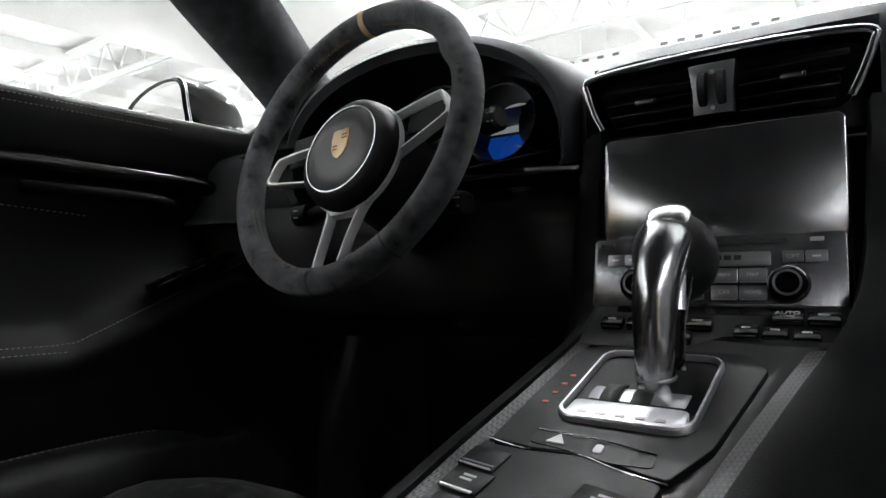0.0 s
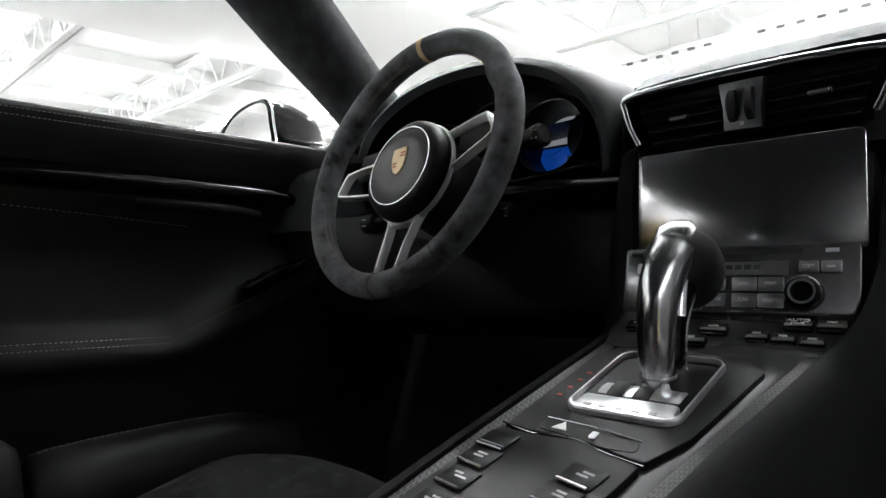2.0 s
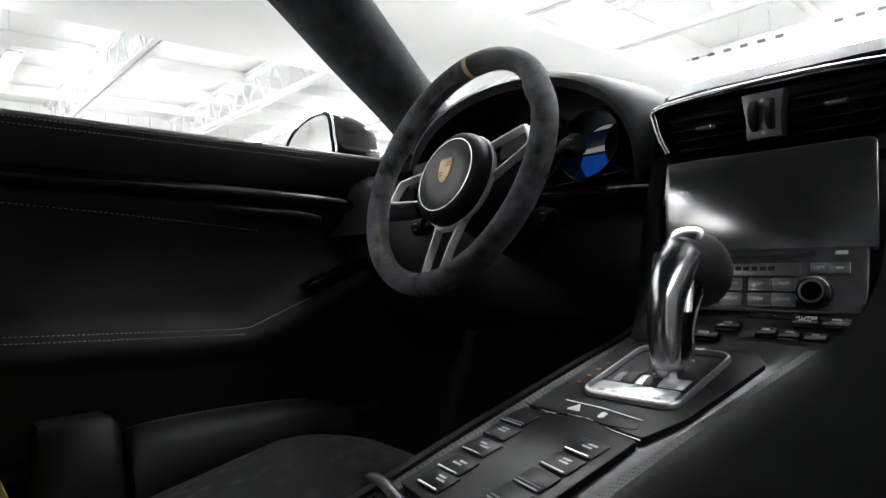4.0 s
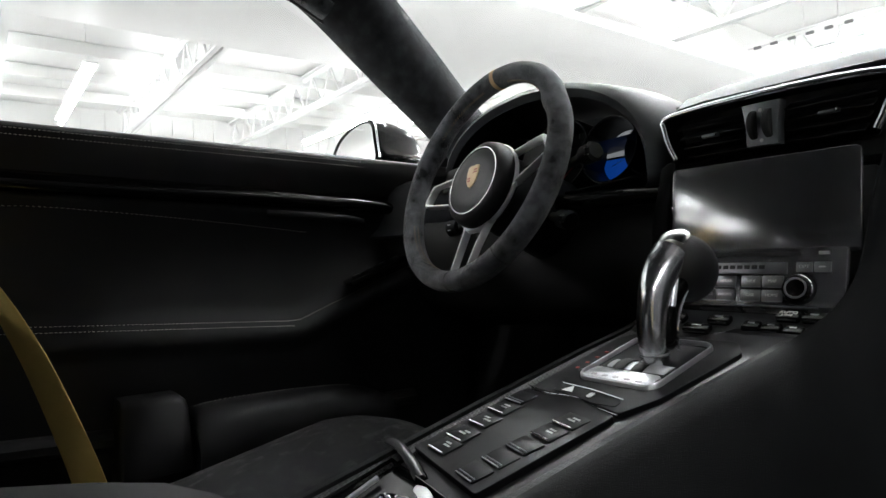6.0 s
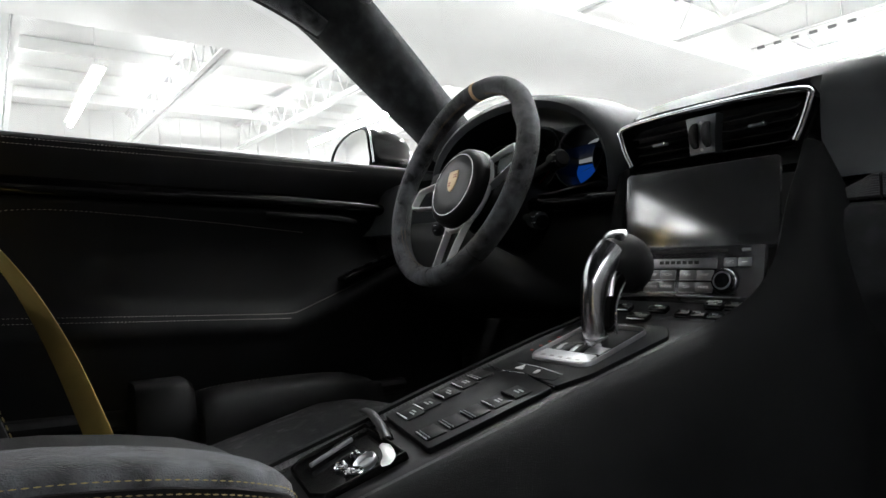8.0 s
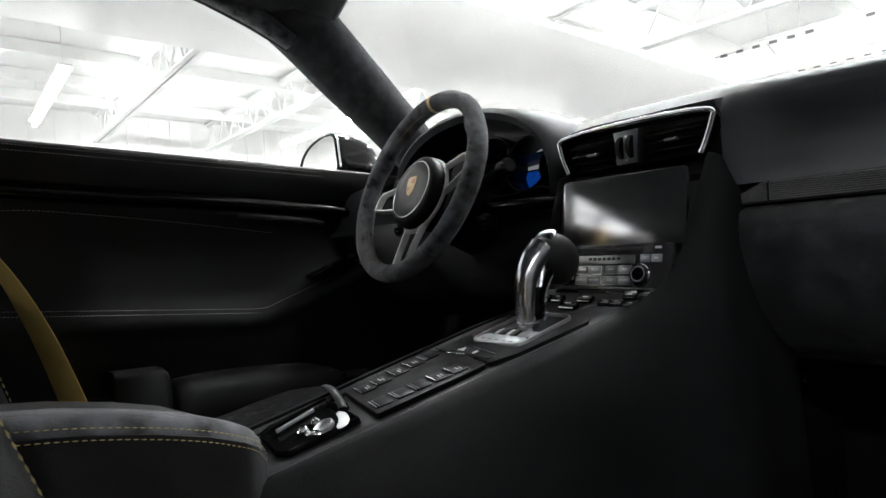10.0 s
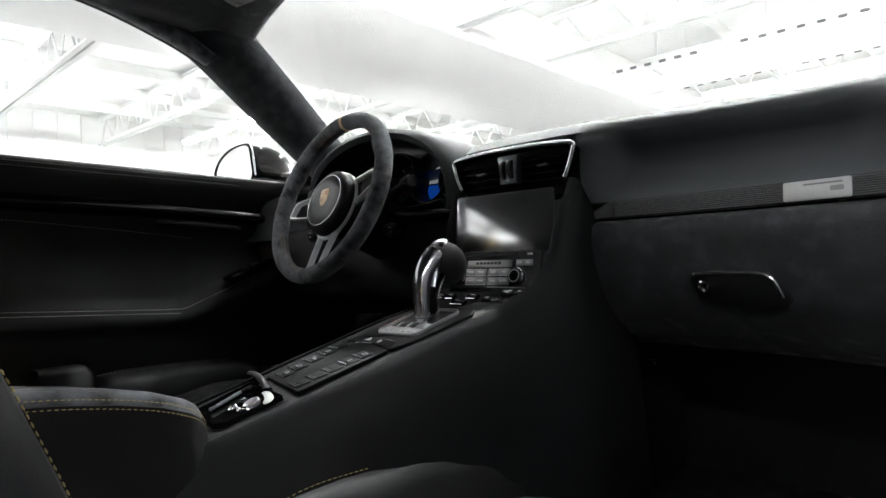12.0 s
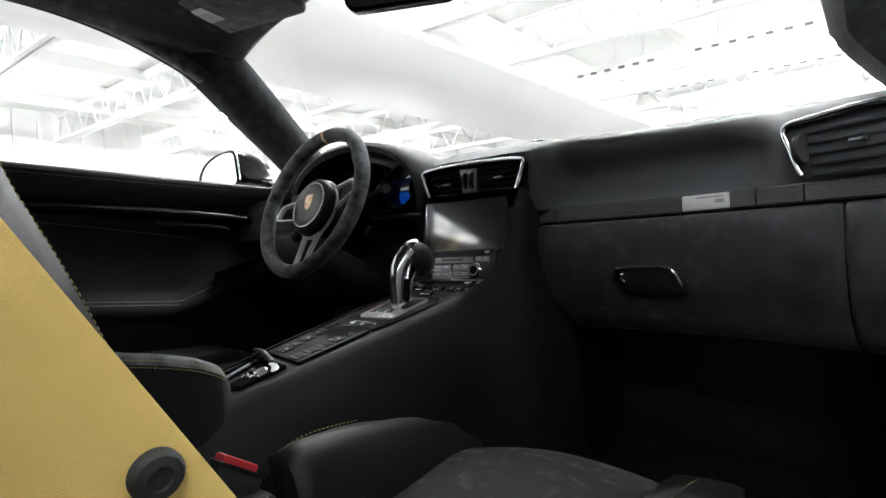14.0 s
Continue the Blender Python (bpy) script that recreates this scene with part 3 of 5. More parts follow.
def instrument_hood():
    t = thing("instrument_hood", (-0.39, 0.7, 0.74), "black leather instrument hood over round gauges", "instrument cluster")
    cx = -0.392

    def arch(w, h, z0, y, n=24):
        arc = [Vector((cx + w * math.cos(math.pi * k / n), y, z0 + h * max(0, math.sin(math.pi * k / n)) ** 0.8)) for k in range(n + 1)]
        low = Vector((0, 0.0, 0.728 - z0))
        return [arc[0] + low + Vector((-0.012, 0, 0)), arc[0] + low * 0.5] + arc + [arc[-1] + low * 0.5, arc[-1] + low + Vector((0.012, 0, 0))]
    lip = [(0.224, 0.146, 0.762, 0.626), (0.231, 0.152, 0.768, 0.618), (0.240, 0.155, 0.774, 0.626), (0.248, 0.151, 0.780, 0.655), (0.256, 0.140, 0.79, 0.71), (0.265, 0.105, 0.80, 0.80), (0.27, 0.05, 0.80, 0.92)]
    part("hood", skin(bmesh.new(), [arch(w, h, z, y) for w, h, z, y in lip], closed_ring=False), DASH, t, "black leather hood", sharp=70)
    # liner, panel and shroud are near-black to hold the shade under the hood
    liner = [(0.214, 0.138, 0.752, 0.765), (0.220, 0.142, 0.757, 0.68), (0.2235, 0.1455, 0.7615, 0.627)]
    part("hood_liner", skin(bmesh.new(), [arch(w, h, z, y) for w, h, z, y in liner], closed_ring=False), RECESS, t, "inner wall of the hood, shade in its colour", sharp=70)
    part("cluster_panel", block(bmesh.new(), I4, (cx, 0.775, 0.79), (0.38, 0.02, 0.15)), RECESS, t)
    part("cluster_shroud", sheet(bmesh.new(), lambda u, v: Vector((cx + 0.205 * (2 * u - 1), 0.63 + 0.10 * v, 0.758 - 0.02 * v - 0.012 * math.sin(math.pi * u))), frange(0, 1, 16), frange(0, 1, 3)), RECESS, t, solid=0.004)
    # gloss shelf under the gauges with a rounded front
    part("shelf", sweep(bmesh.new(), smooth_path([(-0.60, 0.66, 0.735), (-0.50, 0.63, 0.732), (-0.30, 0.615, 0.730), (-0.20, 0.62, 0.729), (-0.15, 0.635, 0.728)], 6), 0.016, 10, (0, 0, 1), 0.8), GLOSS, t)
    for dx, r, zc in ((0.0, 0.064, 0.818), (-0.106, 0.053, 0.812), (0.106, 0.054, 0.812), (-0.178, 0.042, 0.806), (0.178, 0.043, 0.806)):
        c = Vector((cx + dx, 0.725 + 0.006 * (abs(dx) > 0.15), zc))
        m = basis(c, Vector((1, 0, 0)), Vector((0, 0.20, 0.98)), Vector((0, -0.98, 0.20)))
        g = part("gauge", lathe(bmesh.new(), m, [(0.0, -0.028), (r * 0.90, -0.028), (r * 0.97, 0.014), (r * 1.0, 0.026), (r * 1.04, 0.027), (r * 1.07, 0.02), (r * 1.08, -0.02)], 40), RECESS, t, "round gauge with dark dial")
        part("bezel", lathe(bmesh.new(), m, [(r * 0.99, 0.0245), (r * 1.0, 0.0272), (r * 1.02, 0.0278), (r * 1.035, 0.026)], 40), RIMGREY, g)
        if dx == 0.106:
            # colour display: pale sky above, blue below, a thin white car line
            def disc(lo, hi, mat, nm, lab):
                pts = [(x, y) for x, y in ((r * 0.88 * math.cos(a), r * 0.88 * math.sin(a)) for a in (2 * math.pi * k / 64 for k in range(64))) if lo <= y <= hi]
                part(nm, plate(bmesh.new(), m, sorted_outline(pts), -0.027, -0.0255), mat, g, lab)
            disc(-1, 0.004, BLUE, "display_lower", "blue lit screen half")
            disc(0.004, 1, PALEDISPLAY, "display_upper", "grey lit screen half")
            part("display_line", sweep(bmesh.new(), [m @ Vector((p[0], p[1], -0.025)) for p in smooth_path([(-0.03, -0.012), (-0.018, -0.008), (-0.002, 0.0), (0.012, 0.0005), (0.026, -0.006), (0.034, -0.009)], 5)], 0.0005, 5, (0, 1, 0)), WHITEINK, g)
            for bx in (0.006, 0.016, 0.026):
                part("display_bar", plate(bmesh.new(), m @ Matrix.Translation((bx, -0.018, 0)), rounded(0.008, 0.0045, 0.001), -0.0255, -0.025), WHITEINK, g)
        else:
            for k in range(9):
                a = radians(225 - k * 33)
                part("tick", block(bmesh.new(), m @ Matrix.Translation((r * 0.80 * math.cos(a), r * 0.80 * math.sin(a), -0.027)) @ Matrix.Rotation(a, 4, "Z"), (0, 0, 0), (r * 0.16, 0.0016, 0.001)), WHITEINK, g)
            part("needle", block(bmesh.new(), m @ Matrix.Rotation(radians(222), 4, "Z"), (r * 0.42, 0, -0.023), (r * 0.8, 0.0022, 0.0015)), RED, g)
            part("needle_cap", lathe(bmesh.new(), m, [(r * 0.16, -0.027), (r * 0.16, -0.020), (0.0, -0.019)], 20), MATT, g)


def sorted_outline(pts):
    cx, cy = sum(p[0] for p in pts) / len(pts), sum(p[1] for p in pts) / len(pts)
    return sorted(pts, key=lambda p: math.atan2(p[1] - cy, p[0] - cx))


instrument_hood()
# ---- centre stack: vents, screen, controls ----


def words(text, size, m, mat, parent, name="lettering"):
    c = bpy.data.curves.new("lettering", "FONT")
    c.body, c.size, c.align_x, c.align_y, c.extrude = text, size, "CENTER", "CENTER", 0.0002
    tmp = bpy.data.objects.new("lettering", c)
    scene.collection.objects.link(tmp)
    bpy.context.view_layer.update()
    me = bpy.data.meshes.new_from_object(tmp.evaluated_get(bpy.context.evaluated_depsgraph_get()))
    bpy.data.objects.remove(tmp)
    bm = bmesh.new()
    bm.from_mesh(me)
    bpy.data.meshes.remove(me)
    bmesh.ops.transform(bm, matrix=m, verts=bm.verts[:])
    return part(name, bm, mat, parent)


def air_vent(m, outline, at, label, centre_x, slats, knobs, group):
    """Vent: chrome surround following the outline, slats and sliders behind it."""
    t = thing("air_vent", at, label, "air vent", group)
    ring = [q for q in outline if q[1] > min(p[1] for p in outline) + 0.004]
    k0 = max(range(len(ring)), key=lambda k: (Vector(ring[k]) - Vector(ring[k - 1])).length)
    ring = ring[k0:] + ring[:k0]
    part("surround", sweep(bmesh.new(), [m @ Vector((x, y, 0.004)) for x, y in ring], 0.0038, 10, m.to_3x3() @ Vector((0, 0, 1)), 0.8), CHROME, t, "bright chrome vent surround")
    part("well", skin(bmesh.new(), [[m @ Vector((x, y, 0.0)) for x, y in outline], [m @ Vector((x * 0.95, y * 0.9 + 0.1 * centre_x[1], -0.03)) for x, y in outline]], cap=False), PLASTIC, t)
    part("vent_back", plate(bmesh.new(), m, [(x * 0.96, y * 0.95) for x, y in outline], -0.034, -0.03), MATT, t)
    for x0, x1, z in slats:
        bm = bmesh.new()
        tilt = Matrix.Translation(((x0 + x1) / 2, z, -0.010)) @ Matrix.Rotation(radians(-62), 4, "X")
        block(bm, m @ tilt, (0, 0, 0), (abs(x1 - x0), 0.018, 0.0022), 0.0008)
        part("slat", bm, PLASTIC, t)
    for x, y in knobs:
        k = part("slider", block(bmesh.new(), m, (x, y, -0.001), (0.021, 0.0045, 0.008), 0.0015), DARKSILVER, t, "slim metal slider")
        part("slider_tip", block(bmesh.new(), m, (x + 0.009, y, 0.0035), (0.003, 0.0045, 0.002), 0.0007), CHROME, k)
    return t


def centre_vent():
    m = basis((0, 0.6125, 0.79), Vector((1, 0, 0)), Vector((0, 0.0, 1)), Vector((0, -1, 0)))
    out = [(-0.128, 0.031), (-0.110, 0.036), (-0.06, 0.039), (0, 0.040), (0.06, 0.039), (0.110, 0.036), (0.130, 0.031), (0.129, 0.020), (0.122, 0.0), (0.114, -0.018), (0.104, -0.029),
           (0.06, -0.026), (0.0, -0.025), (-0.06, -0.026), (-0.104, -0.029), (-0.114, -0.018), (-0.122, 0.0), (-0.127, 0.020)]
    sm = [(p.x, p.y) for p in smooth_path([(x, y, 0) for x, y in out], 3, True)]
    slats = [(-0.112 + 0.004 * i, -0.022, 0.020 - 0.0125 * i) for i in range(4)] + [(0.022, 0.112 - 0.004 * i, 0.020 - 0.0125 * i) for i in range(4)]
    t = air_vent(m, sm, (0, 0.61, 0.76), "black twin centre air vent with chrome surround", (0, 0.004), slats, [(-0.066, 0.002), (0.068, 0.004)], "dashboard vents")
    b = part("thumbwheel_block", plate(bmesh.new(), m, [(-0.0215, 0.028), (0.0215, 0.028), (0.018, 0.0), (0.018, -0.022), (-0.018, -0.022), (-0.018, 0.0)][::-1], -0.01, 0.008, 0.0015), DARKSILVER, t, "silver centre block with two thumbwheels")
    for x in (-0.0085, 0.0085):
        bm = bmesh.new()
        lathe(bm, m @ Matrix.Translation((x, 0.003, 0.002)) @ Matrix.Rotation(radians(90), 4, "Y"), [(0.0, -0.004), (0.0165, -0.004), (0.018, -0.0025), (0.018, 0.0025), (0.0165, 0.004), (0.0, 0.004)], 28)
        part("thumbwheel", bm, MATT, b, "ribbed black thumbwheel")
    for y in (0.019, -0.016):
        part("vent_dot", lathe(bmesh.new(), m @ Matrix.Translation((0, y, 0)), [(0.0, 0.0078), (0.0022, 0.0078), (0.0022, 0.0085), (0, 0.0086)], 12), WHITEINK, b)


centre_vent()


def side_vent():
    m = basis((0.667, 0.498, 0.762), Vector((0.915, -0.40, 0)), Vector((0, 0, 1)), Vector((-0.40, -0.915, 0)))
    out = smooth_path([(-0.075, 0.034, 0), (-0.04, 0.041, 0), (0.06, 0.043, 0), (0.07, 0.0, 0), (0.06, -0.036, 0), (-0.03, -0.037, 0), (-0.052, -0.034, 0), (-0.066, 0.0, 0)], 4, True)
    sl = [(-0.045, 0.06, 0.026 - 0.0145 * i) for i in range(5)]
    t = air_vent(m, [(p.x, p.y) for p in out], (0.667, 0.5, 0.73), "black side air vent with chrome surround at the dashboard end", (0, 0), sl, [(0.018, 0.004)], "dashboard vents")
    bm = lathe(bmesh.new(), m @ Matrix.Translation((-0.052, 0.004, 0.0)) @ Matrix.Rotation(radians(90), 4, "Y"), [(0.0, -0.004), (0.019, -0.004), (0.02, 0), (0.019, 0.004), (0, 0.004)], 24)
    part("thumbwheel", bm, MATT, t)


side_vent()


def screen_unit():
    t = thing("media_unit", (0, 0.56, 0.59), "black touchscreen with switched-off glass and buttons below", "media screen")
    part("case", block(bmesh.new(), MS, (0.002, -0.092, -0.065), (0.214, 0.172, 0.05), 0.004), MATT, t)
    part("glass", plate(bmesh.new(), MS @ Matrix.Translation((0, 0, -0.013)) @ Matrix.Translation((0, -0.055, 0)) @ Matrix.Rotation(radians(14.0), 4, "X") @ Matrix.Translation((0, 0.055, 0)), [(x + 0.003, y - 0.055) for x, y in rounded(0.207, 0.108, 0.006)], -0.004, 0.0008, 0.0006), SCREEN, t, "dark glossy screen glass")
    # lower fascia, more upright than the unit
    MF = MS @ Matrix.Translation((0, -0.145, -0.001)) @ Matrix.Rotation(radians(6), 4, "X") @ Matrix.Translation((0, 0.145, 0))
    f = part("fascia", plate(bmesh.new(), MF, [(x + 0.002, y - 0.145) for x, y in rounded(0.205, 0.066, 0.004)], -0.006, 0.001, 0.0008), DARKFASCIA, t, "dark grey button fascia")
    part("disc_slot", block(bmesh.new(), MF, (0.0, -0.1185, 0.001), (0.125, 0.0035, 0.0012)), MATT, f)
    part("slot_button", block(bmesh.new(), MF, (0.084, -0.118, 0.0012), (0.010, 0.0035, 0.0012), 0.0004), GREY, f)
    part("slot_button", block(bmesh.new(), MF, (-0.088, -0.118, 0.0012), (0.012, 0.0035, 0.0012), 0.0004), MATT, f)
    # brand bar between the option keys
    bar = part("name_bar", block(bmesh.new(), MF, (0.004, -0.1335, 0.0015), (0.094, 0.0125, 0.002), 0.0008), DARKKEY, f)
    for k in range(7):
        part("name_mark", block(bmesh.new(), MF, (-0.021 + k * 0.0078, -0.1325, 0.0026), (0.0058, 0.0042, 0.0004)), MATT, bar)
    for cx, tx in ((-0.079, "K"), (-0.063, ""), (0.067, "OPT"), (0.0835, "")):
        b = part("key", block(bmesh.new(), MF, (cx, -0.1325, 0.0016), (0.0155, 0.0105, 0.0024), 0.0009), DARKKEY, f)
        if len(tx) > 1:
            words(tx, 0.0052, MF @ Matrix.Translation((cx, -0.1325, 0.0029)), WHITEINK, b)
        else:
            part("key_mark", block(bmesh.new(), MF, (cx, -0.1325, 0.0029), (0.006, 0.0016, 0.0003)), WHITEINK, b)
    for row, y, names in ((0, -0.1475, ("TUNER", "MEDIA", "NAV", "MAP")), (1, -0.1625, ("SOURCE", "PHONE", "CAR", "HOME"))):
        for k, nm in enumerate(names):
            cx = (-0.0335, -0.0115, 0.0155, 0.0375)[k]
            b = part("key", block(bmesh.new(), MF, (cx, y, 0.0016), (0.0212, 0.0118, 0.0026), 0.001), DARKKEY, f, "grey key with white lettering")
            words(nm, 0.0046, MF @ Matrix.Translation((cx, y, 0.0031)), WHITEINK, b)
            part("key_edge", block(bmesh.new(), MF, (cx, y - 0.0062, 0.0022), (0.020, 0.0007, 0.0012)), SILVER, b)
    for x in (-0.0585, 0.063):
        m = MF @ Matrix.Translation((x, -0.1555, 0.0))
        k = part("knob", lathe(bmesh.new(), m, [(0.0135, 0.0), (0.0135, 0.009), (0.012, 0.0105), (0.0085, 0.0105), (0.0082, 0.009), (0.0, 0.009)], 32), GLOSS, f, "black rotary knob with chrome rings")
        part("knob_ring", lathe(bmesh.new(), m, [(0.0138, 0.004), (0.0146, 0.0045), (0.0146, 0.0062), (0.0138, 0.007)], 32), CHROME, k)
        part("knob_ring", lathe(bmesh.new(), m, [(0.0086, 0.0102), (0.0092, 0.0112), (0.0104, 0.0112), (0.011, 0.0102)], 32), DARKSILVER, k)
        part("knob_base", lathe(bmesh.new(), m, [(0.0165, 0.0), (0.016, 0.0016), (0.0138, 0.0018)], 32), PLASTIC, k)


DARKFASCIA = material("dark_fascia", (0.17, 0.17, 0.18), 0.26, metal=0.85, grain=0.05, scale=900)
DARKKEY = material("grey_keys", (0.30, 0.30, 0.31), 0.28, metal=0.85, grain=0.04, scale=900)
screen_unit()

# ---- centre console ----
LEFT_RAIL = [(-0.116, 0.605, 0.763), (-0.116, 0.598, 0.74), (-0.115, 0.582, 0.698), (-0.113, 0.572, 0.62), (-0.108, 0.548, 0.588), (-0.100, 0.490, 0.566), (-0.100, 0.385, 0.546), (-0.108, 0.30, 0.525), (-0.113, 0.225, 0.507), (-0.118, 0.155, 0.489), (-0.128, 0.03, 0.458), (-0.132, -0.05, 0.44)]
RIGHT_RAIL = [(0.130, 0.600, 0.763), (0.129, 0.588, 0.74), (0.126, 0.562, 0.697), (0.121, 0.538, 0.635), (0.112, 0.500, 0.594), (0.096, 0.445, 0.568), (0.082, 0.395, 0.552), (0.060, 0.30, 0.527), (0.046, 0.23, 0.508), (0.034, 0.15, 0.488), (0.016, 0.03, 0.459), (0.010, -0.05, 0.44)]


def centre_console():
    t = thing("centre_console", (-0.03, 0.25, 0.14), "sloping black leather centre console with carbon edging", "centre console")
    lp, rp = smooth_path(LEFT_RAIL, 6), smooth_path(RIGHT_RAIL, 6)
    # leather side cheeks, from the rails down to the floor
    for path, s in ((lp, -1), (rp, 1)):
        rings = []
        for q in path:
            out = 0.030 if s < 0 else 0.045 + 0.05 * max(0, min(1, (0.35 - q.y) / 0.3))
            tall = max(0, (q.z - 0.58) / 0.2)
            bottom = 0.17
            rings.append([q + Vector((-s * 0.006, 0, -0.006)), q + Vector((-s * 0.003, 0, 0.0015)), q + Vector((s * 0.005, 0, 0.0)), q + Vector((s * 0.014, 0.0, -0.010 + 0.004 * tall)), q + Vector((s * (0.020 + 0.3 * out * (1 - tall)), 0.012 * tall, -0.035)),
                          q + Vector((s * (0.024 + 0.7 * out * (1 - 0.8 * min(1, tall))), 0.06 * tall, -0.10)), Vector((q.x + s * (0.03 + out * (1 - 0.7 * min(1, tall))), q.y + 0.12 * tall, max(bottom, q.z - 0.25))), Vector((q.x + s * (0.032 + out), q.y + 0.1 * tall, bottom))])
        part("side_cheek", skin(bmesh.new(), rings, closed_ring=False), CHEEK, t, "smooth black leather console side, shade in its tone", solid=0.004, sharp=60)
    # top deck between the rails
    body = [(a, b) for a, b in zip(lp, rp) if a.z < 0.575]
    part("top_deck", sheet(bmesh.new(), lambda i, u: body[i][0].lerp(body[i][1], u) + Vector((0, 0, -0.006)), range(len(body)), frange(0, 1, 4)), PLASTIC, t, "satin black console deck", solid=0.003)
    # carbon edging along both rails
    for src, s in ((LEFT_RAIL, 1), (RIGHT_RAIL, -1)):
        run = [q for q in smooth_path(src, 8) if q.z < 0.569]
        part("carbon_edge", skin(bmesh.new(), [[q + Vector((s * 0.003, 0, -0.004)), q + Vector((s * 0.004, 0, 0.0005)), q + Vector((s * 0.017, 0, -0.0012)), q + Vector((s * 0.018, 0, -0.005))] for q in run]), CARBON, t, "black carbon-weave edging")
    # switch carrier, gloss black sloping plate
    car = part("switch_carrier", plate(bmesh.new(), MC, smooth_quad([(-0.088, -0.168), (0.020, -0.186), (0.036, -0.05), (0.02, -0.046), (-0.012, -0.036), (-0.045, -0.040), (-0.070, -0.040), (-0.078, -0.036)]), -0.01, 0.0004, 0.0008), SATIN, t, "satin black switch plate", sharp=12)
    part("gate_plate", plate(bmesh.new(), MC, smooth_quad([(-0.076, -0.034), (-0.045, -0.037), (-0.012, -0.033), (0.02, -0.043), (0.037, -0.046), (0.052, -0.01), (0.066, 0.095), (0.05, 0.118), (-0.06, 0.118), (-0.074, 0.1)]), -0.01, 0.0006, 0.0008), SATIN, t, "satin black plate round the selector", sharp=12)
    # bright joint line between the plates
    part("joint_line", sweep(bmesh.new(), [MC @ Vector(p) for p in smooth_path([(-0.080, -0.034, 0.001), (-0.066, -0.037, 0.001), (-0.048, -0.0395, 0.001), (-0.030, -0.037, 0.001), (-0.012, -0.037, 0.001), (0.010, -0.044, 0.001), (0.038, -0.049, 0.001)], 4)], 0.0005, 6), CHROME, t)
    # warning and lock keys above the joint
    hz = part("warning_panel", plate(bmesh.new(), MC, smooth_quad([(-0.050, -0.018), (0.026, -0.026), (0.028, -0.038), (0.006, -0.040), (-0.028, -0.034), (-0.050, -0.032)]), -0.002, 0.0012, 0.0006), SATIN, t, sharp=12)
    tri = MC @ Matrix.Translation((-0.033, -0.0255, 0))
    part("warning_triangle", plate(bmesh.new(), tri, [(-0.006, -0.0045), (0.006, -0.0045), (0, 0.0055)], 0.0014, 0.0022), WHITEINK, hz)
    part("lock_mark", plate(bmesh.new(), MC @ Matrix.Translation((-0.006, -0.029, 0)), rounded(0.005, 0.008, 0.0015), 0.0014, 0.0022), WHITEINK, hz)
    part("panel_edge", sweep(bmesh.new(), [MC @ Vector(p) for p in ((-0.050, -0.0165, 0.0012), (-0.01, -0.0195, 0.0018), (0.026, -0.0245, 0.0012))], 0.0006, 6), CHROME, hz)
    # rows of rocker switches
    for k, v in enumerate((-0.154, -0.133, -0.106, -0.081, -0.058)):
        u = -0.060 - 0.0008 * k * 2.2
        switch(car, u, v, -6, k in (0, 1, 3, 2), k in (0, 1, 2, 3), k)
    for k, v in enumerate((-0.168, -0.144, -0.121, -0.097, -0.074)):
        u = -0.004 + 0.0035 * k
        switch(car, u, v, -9, k > 2, k > 2, k + 7)
    # selector position lamps
    for k in range(4):
        part("position_mark", plate(bmesh.new(), MC @ Matrix.Translation((-0.062 + 0.001 * k, 0.018 + 0.014 * k, 0)), rounded(0.004, 0.003, 0.0008), 0.0004, 0.0012), REDINK, t)
    return t


def smooth_quad(pts):
    """Outline through the points with softened corners."""
    out = []
    n = len(pts)
    for i in range(n):
        a, b, c = Vector(pts[i - 1]), Vector(pts[i]), Vector(pts[(i + 1) % n])
        r = min(0.004, (a - b).length * 0.4, (c - b).length * 0.4)
        p, q = b + (a - b).normalized() * r, b + (c - b).normalized() * r
        for k in range(4):
            s = k / 3
            out.append(tuple((1 - s) ** 2 * p + 2 * s * (1 - s) * b + s * s * q))
    return out


def switch(parent, u, v, turn, bright, marked, seed):
    m = MC @ Matrix.Translation((u, v, 0)) @ Matrix.Rotation(radians(turn), 4, "Z")
    sw = part("rocker_switch", block(bmesh.new(), m, (0, 0.001, 0.0002), (0.0268, 0.0196, 0.0030), 0.0007), SATIN, parent, "gloss black rocker switch")
    part("switch_edge", sweep(bmesh.new(), [m @ Vector((-0.0115, -0.0085, 0.0018)), m @ Vector((0.0115, -0.0085, 0.0018))], 0.0014 if bright else 0.0007, 8), GEARCHROME if bright else SILVER, sw, "bright switch edge")
    if not bright:
        part("switch_edge", sweep(bmesh.new(), [m @ Vector((-0.0115, -0.0050, 0.0016)), m @ Vector((0.0115, -0.0050, 0.0016))], 0.0006, 8), DARKSILVER, sw)
    if marked:
        random.seed(seed)
        for k in range(2):
            part("switch_mark", block(bmesh.new(), m, (-0.002 + 0.005 * random.random(), 0.0012 + 0.0036 * k, 0.0018), (0.007 + 0.003 * random.random(), 0.0018, 0.0004)), GREYWHITE, sw)


GREYWHITE = material("grey_white_print", (0.42, 0.42, 0.42), 0.6)
SATIN = material("satin_black", (0.006, 0.006, 0.0068), 0.42, grain=0.03, scale=1200, vary=0.15, vscale=30, spec=0.09)
# darkest leather copy: the weak light on the console side is in the colour
CHEEK = material("shaded_console_leather", (0.006, 0.0063, 0.0066), 0.50, grain=0.3, scale=1100, vary=0.1, vscale=5, spec=0.06)
centre_console()


